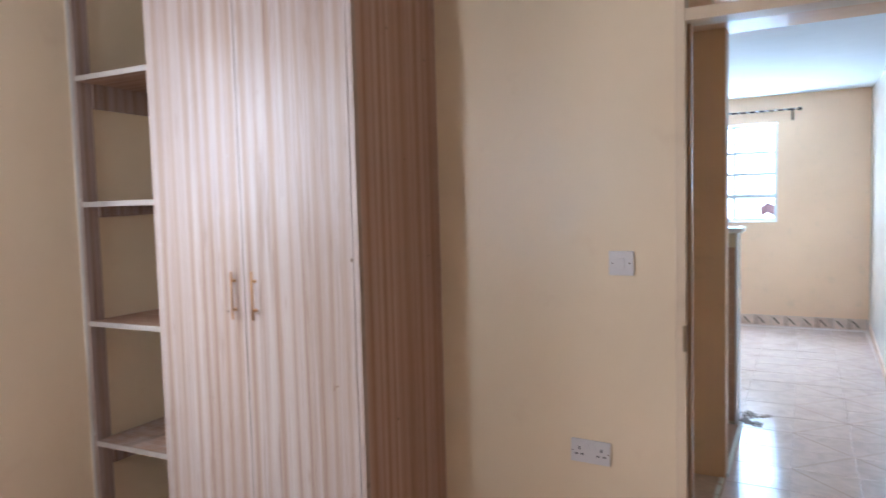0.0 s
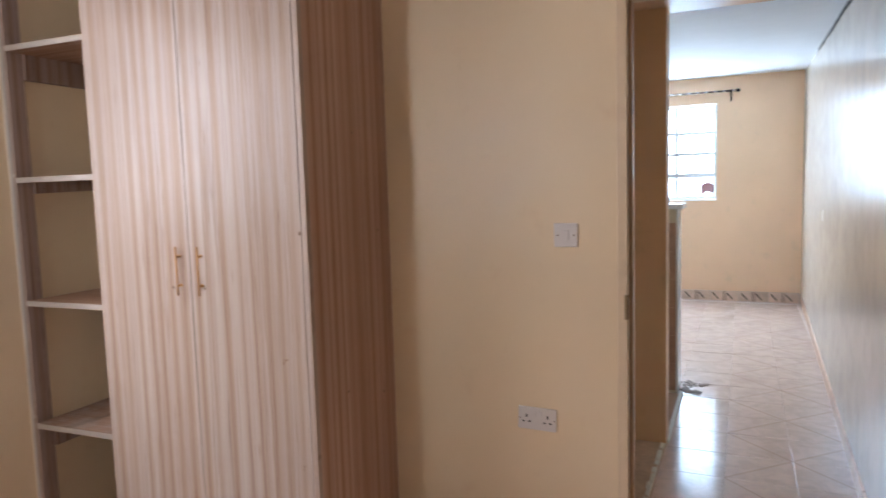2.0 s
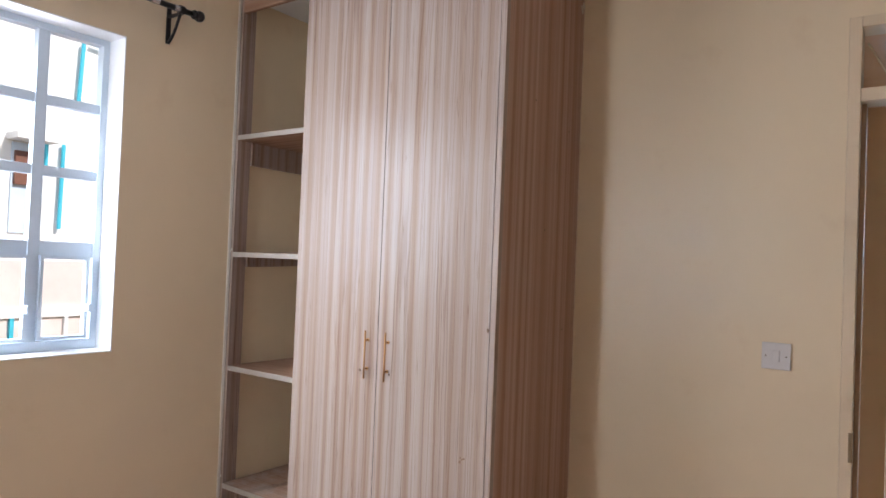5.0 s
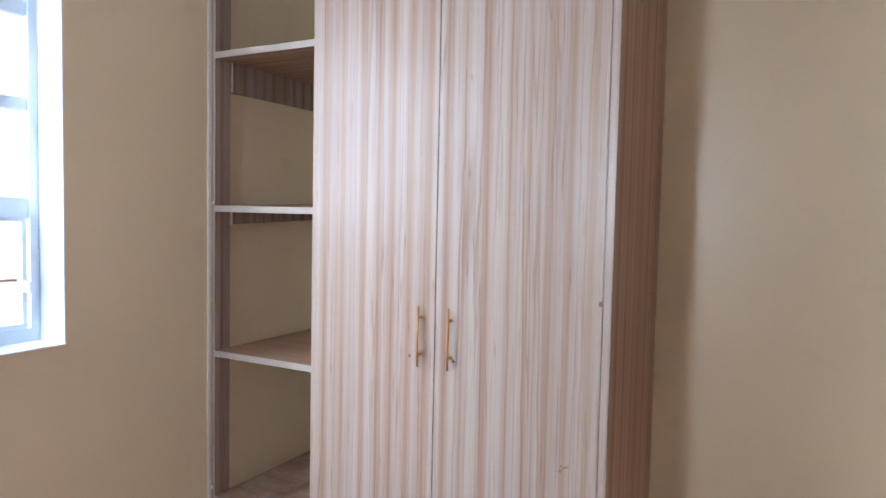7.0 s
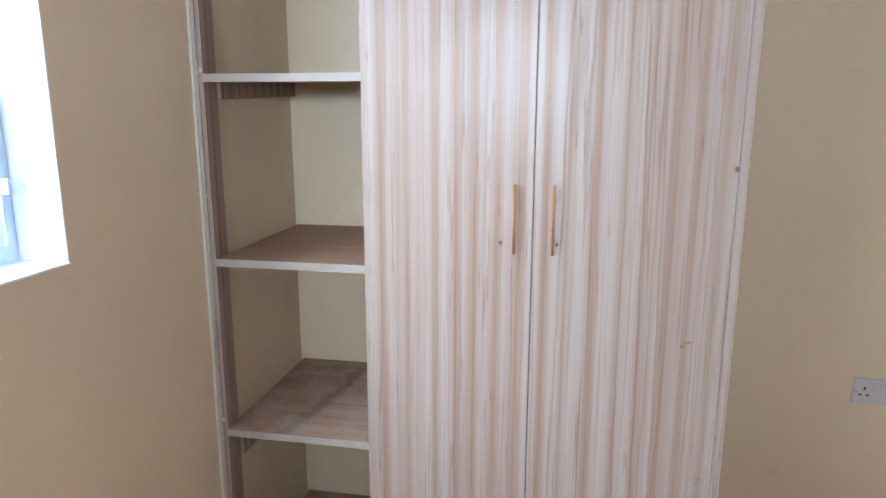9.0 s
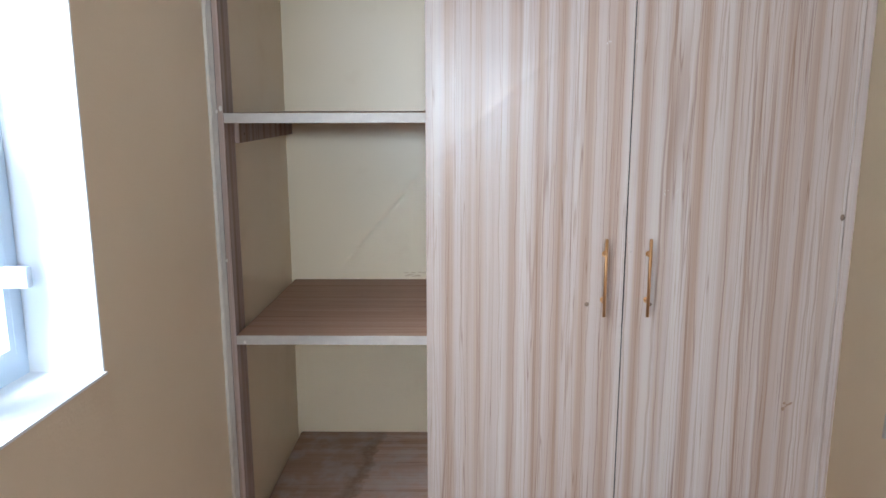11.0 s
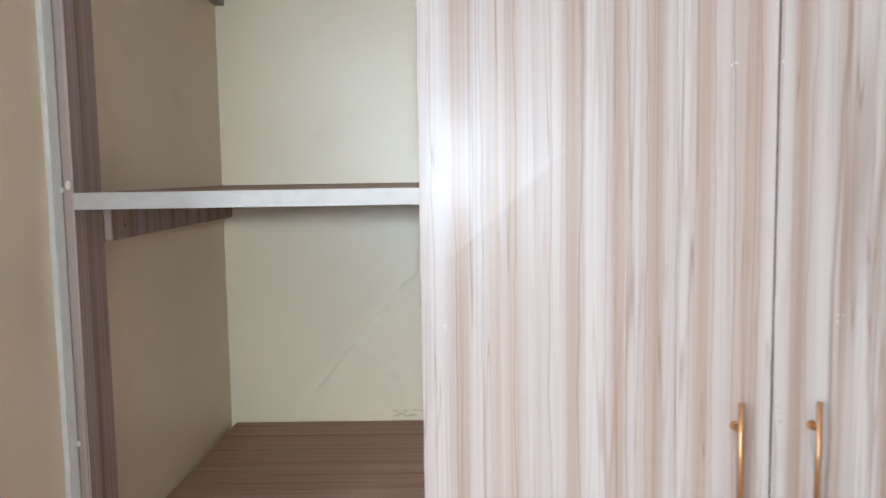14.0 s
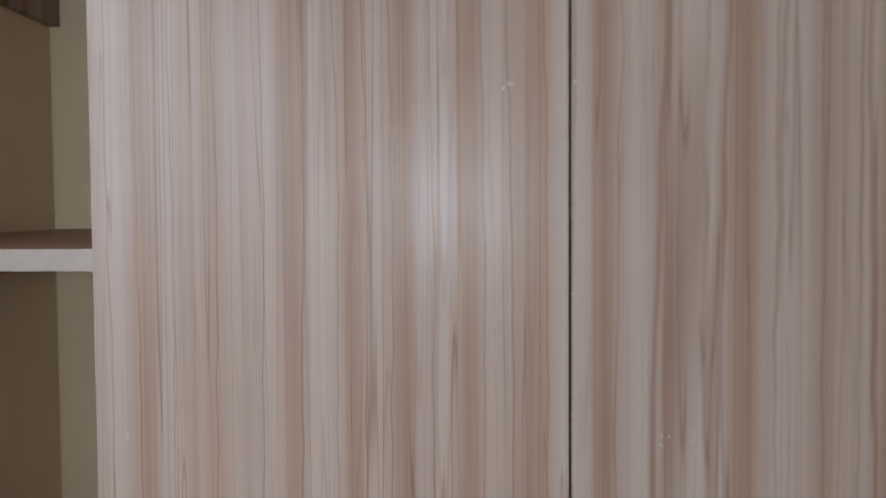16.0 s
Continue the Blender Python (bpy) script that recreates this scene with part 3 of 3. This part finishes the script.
part("rub_mark", bm, RUB, bpy.data.objects["wall_north"], "faint brown rub mark")

# ---- switch and sockets ----
def light_switch(m):
    s = thing("light_switch", "white plastic single light switch on the wall", "light switch", m=m)
    part("plate", box(B(), -0.043, 0.043, -0.010, 0, -0.043, 0.043, 0.003), WHITE_PLASTIC, s)
    part("rocker", box(B(), -0.011, 0.011, -0.0145, -0.009, -0.018, 0.018, 0.002), WHITE_PLASTIC, s)
    for x in (-0.030, 0.030):
        part("screw", rod(B(), (x, -0.0108, 0), (x, -0.009, 0), 0.0028, 10), SCREW, s)
    return s


def socket(m):
    s = thing("socket_outlet", "white double wall socket with rocker switches", "wall socket", m=m)
    part("plate", box(B(), -0.073, 0.073, -0.010, 0, -0.043, 0.043, 0.003), WHITE_PLASTIC, s)
    for cx in (-0.040, 0.040):
        for dx, dz, w, h in ((0, 0.010, 0.0032, 0.006), (-0.011, -0.012, 0.005, 0.003), (0.011, -0.012, 0.005, 0.003)):
            part("pin_hole", box(B(), cx + dx - w, cx + dx + w, -0.0104, -0.0085, dz - h, dz + h), SOCKET_DARK, s)
    for cx in (-0.011, 0.011):
        part("rocker", box(B(), cx - 0.006, cx + 0.006, -0.0135, -0.009, 0.008, 0.030, 0.0015), WHITE_PLASTIC, s)
    for cx in (-0.066, 0.066):
        part("screw", rod(B(), (cx, -0.0108, 0), (cx, -0.009, 0), 0.0025, 10), SCREW, s)
    return s




def torch_stand_in(m):
    """Round flush lamp, added out of view in place of a carried torch. Local y = 0 on the wall, +y into the room."""
    w = thing("torch_stand_in", "added round white lamp standing in for a carried torch", "wall lamp", m=m)
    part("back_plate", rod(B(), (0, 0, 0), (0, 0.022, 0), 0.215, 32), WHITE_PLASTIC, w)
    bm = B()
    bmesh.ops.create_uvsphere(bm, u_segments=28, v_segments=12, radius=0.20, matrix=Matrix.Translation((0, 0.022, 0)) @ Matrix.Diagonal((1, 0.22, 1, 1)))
    part("diffuser", bm, STAND_IN_GLOW, w, "glowing frosted cover of the added lamp", smooth=True)
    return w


torch_stand_in(Matrix.Translation((LAMP_AT.x, SOUTH, LAMP_AT.z)))
light_switch(Matrix.Translation((2.047, NORTH, 1.331)))
socket(Matrix.Translation((1.930, NORTH, 0.636)) @ Matrix.Rotation(radians(2.0), 4, "Y"))

# ---- doorway ----
fr = tagged(thing("door_frame", "brown painted timber door frame with an open fanlight", "door frame"), kind="structure")
JY0, JY1 = NORTH - 0.004, NORTH + 0.10
part("jamb", box(B(), DOOR_X0 - 0.034, DOOR_X0, JY0, JY1, 0, FAN_Z + 0.034, 0.003), TRIM_PAINT, fr)
part("jamb", box(B(), DOOR_X1, DOOR_X1 + 0.034, JY0, JY1, 0, FAN_Z + 0.034, 0.003), TRIM_PAINT, fr)
part("head", box(B(), DOOR_X0, DOOR_X1, JY0, JY1, FAN_Z, FAN_Z + 0.034, 0.003), TRIM_PAINT, fr)
part("transom_bar", box(B(), DOOR_X0, DOOR_X1, JY0 + 0.002, JY1 - 0.002, HEAD_Z - 0.02, HEAD_Z + 0.02, 0.003), TRIM_PAINT, fr)
part("door_stop", box(B(), DOOR_X0, DOOR_X0 + 0.014, JY0 + 0.045, JY1 - 0.004, 0, HEAD_Z - 0.021, 0.002), FRAME_WOOD, fr)
strike = part("strike_plate", box(B(), DOOR_X0 - 0.010, DOOR_X0 + 0.0025, JY0 - 0.004, JY0 + 0.028, 1.03, 1.12, 0.002), BRASS, fr, "worn metal strike plate")
part("fanlight_stay", rod(B(), (DOOR_X0 + 0.01, NORTH + 0.11, FAN_Z - 0.02), (DOOR_X0 + 0.09, NORTH + 0.11, HEAD_Z + 0.03), 0.003, 8), TRIM_PAINT, fr)


def strip(bm, pts, w, d, y):
    """A raised moulding of half-round section that follows pts (x, z) on the face y, towards -y."""
    rings = []
    n = len(pts)
    for i, (x, z) in enumerate(pts):
        a, b = pts[max(i - 1, 0)], pts[min(i + 1, n - 1)]
        t = Vector((b[0] - a[0], b[1] - a[1])).normalized()
        nx, nz = -t.y, t.x
        ring = []
        for k in range(5):
            q = math.pi * k / 4
            ring.append(bm.verts.new((x + nx * w * math.cos(q), y - d * math.sin(q), z + nz * w * math.cos(q))))
        rings.append(ring)
    for r0, r1 in zip(rings, rings[1:]):
        for k in range(4):
            bm.faces.new((r0[k], r0[k + 1], r1[k + 1], r1[k]))
    for r in (rings[0], rings[-1]):
        bm.faces.new(r)


def arch(cx, w, z0, z1, steps=12):
    """Points of an upright panel with a round head."""
    r = w / 2
    pts = [(cx - r, z0), (cx - r, z1 - r)]
    pts += [(cx - r * math.cos(math.pi * i / steps), z1 - r + r * math.sin(math.pi * i / steps)) for i in range(1, steps)]
    return pts + [(cx + r, z1 - r), (cx + r, z0), (cx - r, z0)]


def rect(x0, x1, z0, z1):
    return [(x0, z0), (x0, z1), (x1, z1), (x1, z0), (x0, z0)]


# leaf hinged on the jamb away from the wardrobe, standing open into the bedroom: local x from the hinge to the free edge
LEAF_M = Matrix.Translation((3.112, NORTH - 0.01, 0.012)) @ Matrix.Rotation(radians(-94.2), 4, "Z")
leaf = tagged(thing("door_1", "dark glossy door with raised arched mouldings, standing open", "door", m=LEAF_M), kind="structure")
LW, LH = 0.80, 2.10
part("leaf", box(B(), 0, LW, 0, 0.042, 0, LH, 0.003), DOOR_BLACK, leaf)
mid = LW / 2


def spandrel(side):
    """Moulding round an upper corner panel, open below where it meets the arch; side is -1 or 1."""
    return [(mid + side * 0.29, 1.55), (mid + side * 0.29, 2.02), (mid + side * 0.02, 2.02), (mid + side * 0.02, 1.79)]


for pts in (arch(mid, 0.36, 0.80, 1.78), arch(mid, 0.24, 0.86, 1.695), spandrel(-1), spandrel(1),
            rect(0.09, 0.19, 0.82, 1.48), rect(0.61, 0.71, 0.82, 1.48), rect(0.12, 0.16, 0.86, 1.44), rect(0.64, 0.68, 0.86, 1.44),
            rect(0.09, 0.37, 0.12, 0.72), rect(0.43, 0.71, 0.12, 0.72), rect(0.14, 0.32, 0.17, 0.67), rect(0.48, 0.66, 0.17, 0.67), rect(0.06, 0.74, 0.06, 2.06)):
    bm = B()
    strip(bm, pts, 0.0055, 0.009, 0.001)
    part("moulding", bm, DOOR_BLACK, leaf, smooth=True)
plate = part("handle_plate", box(B(), LW - 0.105, LW - 0.065, -0.009, 0.001, 0.90, 1.12, 0.004), BRASS, leaf, "aged brass handle plate")
bm = rod(B(), (LW - 0.085, -0.008, 1.045), (LW - 0.085, -0.055, 1.045), 0.009)
rod(bm, (LW - 0.085, -0.05, 1.045), (LW - 0.180, -0.05, 1.045), 0.0075)
ball(bm, (LW - 0.184, -0.05, 1.047), 0.0095)
part("lever", bm, BRASS, plate, smooth=True)

# ---- passage and living room ----
def splay(bm):
    """The passage wall opens slightly towards the far window."""
    for v in bm.verts:
        v.co.x += -0.050 + 0.0235 * v.co.y
    return bm


W2 = (-1.355, 0.055, 1.255, 2.445)
bm = B()
box(bm, HALL_U, HALL_U + T, -0.02, HALL_V + T, 0, TOP + 0.14)
splay(bm)
setting("wall_passage", bm, HALL_PAINT, "glossy cream passage wall that mirrors the far window", HALL)
bm = B()
box(bm, -2.3, W2[0], HALL_V, HALL_V + T, 0, TOP + 0.14)
box(bm, W2[1], HALL_U + 0.095, HALL_V, HALL_V + T, 0, TOP + 0.14)
box(bm, W2[0], W2[1], HALL_V, HALL_V + T, 0, W2[2])
box(bm, W2[0], W2[1], HALL_V, HALL_V + T, W2[3], TOP + 0.14)
setting("wall_far", bm, FAR_PAINT, "cream painted end wall of the living room", HALL)
bm = B()
box(bm, -2.3 - T, -2.3, -0.1, HALL_V + T, 0, TOP + 0.14)
setting("wall_living", bm, CREAM, "plain cream side wall of the living room", HALL)
# wall end and bulkhead carry their shade in the brown paint
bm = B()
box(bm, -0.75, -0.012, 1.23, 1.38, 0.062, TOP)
setting("wall_pier", bm, SHADED_CREAM, "cream wall end beside the passage, shade painted in as brown", HALL)
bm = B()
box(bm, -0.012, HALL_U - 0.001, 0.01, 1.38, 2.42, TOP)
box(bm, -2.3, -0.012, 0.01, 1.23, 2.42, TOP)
setting("ceiling_bulkhead", bm, SHADED_CREAM, "lowered cream bulkhead over the passage, shade painted in as brown", HALL)
bm = B()
box(bm, -2.46, HALL_U + T + 0.11, 1.38, HALL_V + T, 0, 0.12)
for v in bm.verts:
    v.co.z += 2.400 + 0.056 * v.co.y
setting("ceiling_living", bm, CEIL, "white ceiling of the passage and living room", HALL)
bm = B()
box(bm, -2.46, HALL_U + T, -0.02, HALL_V + T, -0.12, -0.0045)
floor2 = setting("floor_living", bm, GROUT, "pink marbled ceramic floor tiles with dark joints", HALL)
bm = B()
box(bm, -0.75, -0.022, 0.02, 1.45, -0.008, 0.060, 0.004)
step = tagged(new("door_step", mesh_of("door_step", bm, CONCRETE)), "worn concrete step beside the tiled passage", "step", kind="structure")
step.matrix_world = HALL
bm = B()
random.seed(8)
y = 0.03
while y < 1.42:
    ln = random.uniform(0.05, 0.16)
    box(bm, -0.040 + random.uniform(-0.004, 0.004), -0.020, y, min(y + ln, 1.44), 0.052, 0.0635)
    y += ln + random.uniform(0.0, 0.04)
part("painted_nosing", bm, WHITE_LINE, step, "chipped white paint along the edge")
bm = B()
box(bm, -0.035, -0.012, 1.40, 2.38, -0.008, 0.02, 0.002)
setting("trim_threshold", bm, WHITE_LINE, "pale threshold strip", HALL)
bm = B()
box(bm, -1.2, -0.036, 1.45, 2.36, -0.008, 0.004)
setting("floor_kitchen", bm, TILE_BROWN, "brown kitchen floor", HALL)

bm = B()
y = 1.40
random.seed(21)
while y < 4.4:
    ln, drop = random.uniform(0.06, 0.28), random.uniform(0.006, 0.020) * (1.3 - 0.2 * y)
    top = 2.3985 + 0.056 * y
    box(bm, HALL_U - 0.012, HALL_U - 0.0005, y, y + ln, top - drop, top)
    y += ln
splay(bm)
setting("trim_ceiling_joint", bm, SOCKET_DARK, "dark open joint between passage wall and ceiling", HALL)

# tiled half wall with a white top
ctr = thing("breakfast_counter", "tiled half-height counter with a white top", "counter", m=HALL)
CU0, CU1, CV0, CV1, CZ = -1.0, -0.05, 2.37, 2.62, 1.315
part("body", box(B(), CU0, CU1 - 0.010, CV0 + 0.010, CV1, 0.0, CZ), TRIM_PAINT, ctr)
part("worktop", box(B(), CU0, CU1 + 0.035, CV0 - 0.035, CV1 + 0.03, CZ, CZ + 0.035, 0.006), WORKTOP, ctr, "white worktop")
part("corner_strip", box(B(), CU1 - 0.010, CU1 + 0.002, CV0, CV1, 0.0, CZ - 0.001, 0.002), WORKTOP, ctr)
tm = mesh_of("counter_tile", box(B(), 0.001, 0.199, 0, 0.008, 0.001, 0.199, 0.001), TILE_BROWN)
for i in range(3):
    for j in range(6):
        o = new("tile", tm)
        o.parent, o.location = ctr, (CU1 - 0.012 - 0.2 * (i + 1), CV0, 0.02 + 0.2 * j)

WIN2_M = HALL @ Matrix.Translation((W2[0], HALL_V, 0))
far_window = window("window_2", WIN2_M, W2[1] - W2[0], W2[2], W2[3], 3, (1.57, 1.84, 2.10), 0.155, (), CREAM_STEEL)
for k in range(3):
    x = 0.028 + (W2[1] - W2[0] - 0.056) * (k + 0.5) / 3
    part("thin_bar", box(B(), x - 0.011, x + 0.011, 0.12, 0.14, W2[2] + 0.04, 1.825, 0.002), CREAM_STEEL, far_window)
curtain_rod(HALL @ Matrix.Translation((-1.44, HALL_V, 2.575)), 1.72, "black iron curtain rod on the far wall")
cloth = thing("hanging_cloth", "small maroon cloth hung outside the far window", "cloth", m=HALL)
bm = B()
for i in range(8):
    for j in range(6):
        bm.verts.new((-0.14 + 0.022 * i, HALL_V + 0.19 + 0.012 * math.sin(i * 1.7 + j * 0.6), 1.36 + 0.026 * j - 0.012 * abs(i - 4)))
bm.verts.ensure_lookup_table()
for i in range(7):
    for j in range(5):
        a = i * 6 + j
        bm.faces.new((bm.verts[a], bm.verts[a + 6], bm.verts[a + 7], bm.verts[a + 1]))
bmesh.ops.solidify(bm, geom=bm.faces[:], thickness=0.004)
part("fabric", bm, CURTAIN, cloth, smooth=True)
light_switch(HALL @ Matrix.Translation((HALL_U - 0.050 + 0.0235 * 3.62, 3.62, 1.20)) @ Matrix.Rotation(radians(90), 4, "Z"))
bm = B()
box(bm, HALL_U - 0.012, HALL_U, -0.02, HALL_V - 0.012, -0.008, 0.085, 0.002)
splay(bm)
setting("baseboard_passage", bm, TILE_SKIRT, "pink marbled tile skirting", HALL)
sk = setting("baseboard_far", box(B(), -2.3, HALL_U + 0.085, HALL_V - 0.008, HALL_V, -0.008, 0.118), GROUT, "marbled tile skirting with diagonal streaks", HALL)

# ---- outside ----
bm = B()
box(bm, -300, 300, -300, 300, -0.9, -0.5)
setting("ground", bm, GROUND, "dry bare earth outside the house")
nb = thing("neighbour_house", "pale rendered house with turquoise window frames across the yard", "house")
NX = -4.6
part("wall", box(B(), NX - 4, NX, -9, 5, -0.5, 5.6), FACADE, nb)
part("roof_edge", box(B(), NX - 4.2, NX + 0.35, -9.2, 5.2, 5.6, 5.8), FACADE, nb)
part("drainpipe", rod(B(), (NX + 0.05, 1.50, 3.05), (NX + 0.05, 1.525, 3.68), 0.020), TEAL, nb, "turquoise pipe")
bm = rod(B(), (NX + 0.05, 1.37, 1.78), (NX + 0.05, 1.38, 2.62), 0.019)
part("drainpipe", bm, TEAL, nb, "turquoise pipe")
bm = rod(B(), (NX + 0.06, 1.60, 3.70), (NX + 0.06, 1.78, 3.68), 0.018)
rod(bm, (NX + 0.06, 1.78, 3.68), (NX + 0.06, 1.78, 3.56), 0.014)
part("pipe_hook", bm, TEAL, nb)
part("drainpipe", rod(B(), (NX + 0.05, 1.22, 2.35), (NX + 0.05, 1.22, 2.62), 0.018), TEAL, nb)
for y0 in (0.93, -0.35, 2.6):
    w = part("window", box(B(), NX, NX + 0.02, y0, y0 + 0.27, 1.72, 2.58), STEEL_PAINT, nb)
    part("shutter", box(B(), NX + 0.02, NX + 0.06, y0 + 0.02, y0 + 0.25, 2.18, 2.50), BROWN_EXT, w)
    part("awning", box(B(), NX, NX + 0.25, y0 - 0.05, y0 + 0.32, 2.60, 2.66), FACADE, w)
part("parapet", box(B(), NX, NX + 0.25, -9, 5, -0.5, 1.46), PARAPET, nb, "pinkish balcony parapet")
part("ledge", box(B(), NX + 0.25, NX + 0.28, -9, 5, 0.93, 1.02), FACADE, nb)
for k in range(26):
    y = -3.2 + 0.24 * k
    part("railing_post", box(B(), NX + 0.25, NX + 0.29, y, y + 0.035, 0.55, 0.93), TEAL if k % 4 == 1 else FACADE, nb)

# ---- tiles of the passage floor, last ----
TS = 0.33
tile_mesh = mesh_of("floor_tile", box(B(), -TS / 2 + 0.0018, TS / 2 - 0.0018, -TS / 2 + 0.0018, TS / 2 - 0.0018, -0.008, 0.0, 0.0015), TILE)
plain_mesh = mesh_of("plain_tile", box(B(), -TS / 2 + 0.0018, TS / 2 - 0.0018, -TS / 2 + 0.0018, TS / 2 - 0.0018, -0.008, 0.0, 0.0015), TILE_PLAIN)
for i in range(-5, 3):
    for j in range(20):
        u, v = 0.292 + TS * (i + 0.5), 0.03 + TS * (j + 0.5)
        if (v < 2.75 and u < 0.0) or v > HALL_V - 0.1 or u > HALL_U:
            continue
        o = new("tile", plain_mesh if i == -1 else tile_mesh)
        o.parent, o.location = floor2, (u, v, random.uniform(-0.0006, 0.0006))
        o.rotation_euler = (random.uniform(-0.002, 0.002), random.uniform(-0.002, 0.002), radians(90) if (i + j) % 2 else 0)
for i in range(12):
    for j in range(15):
        x, y = WEST + TS * (i + 0.5), NORTH + T - TS * (j + 0.5)
        o = new("tile", tile_mesh)
        o.parent, o.location = floor1, (x, y, random.uniform(-0.0006, 0.0))
        o.rotation_euler = (0, 0, radians(90) if (i + j) % 2 else 0)
st = mesh_of("skirting_tile", box(B(), -TS / 2 + 0.003, TS / 2 - 0.003, -0.013, -0.008, -0.006, 0.116, 0.001), TILE_SKIRT)
for i in range(9):
    o = new("tile", st)
    o.parent, o.location = sk, (0.82 - TS * i, HALL_V, 0)
streak = mesh_of("streak", box(B(), -0.009, 0.009, -0.0145, -0.012, -0.05, 0.05), DUSTY)
for i in range(8):
    o = new("streak", streak)
    o.parent, o.location, o.rotation_euler = sk, (0.88 - 0.165 * i, HALL_V, 0.055), (0, radians(-42), 0)
bm = B()
for q in range(30):
    cu, cv, size = -0.02 + 0.16 * random.random() ** 1.6, 2.38 + 0.34 * random.random(), random.uniform(0.008, 0.030)
    lo, hi = [], []
    for k in range(14):
        a = 2 * math.pi * k / 14
        r = size * (1.0 + 0.5 * noise.noise((2.5 * math.cos(a), 2.5 * math.sin(a), q * 1.7)))
        lo.append(bm.verts.new((cu + r * math.cos(a), cv + 1.5 * r * math.sin(a), 0.0002)))
        hi.append(bm.verts.new((cu + 0.94 * r * math.cos(a), cv + 1.41 * r * math.sin(a), 0.0012 + 0.00012 * q)))
    bm.faces.new(hi)
    for k in range(14):
        bm.faces.new((lo[k], lo[(k + 1) % 14], hi[(k + 1) % 14], hi[k]))
tagged(part("dirt_patch", bm, DUSTY, floor2, "dark dirt smeared on the tiles"), kind="stuff")
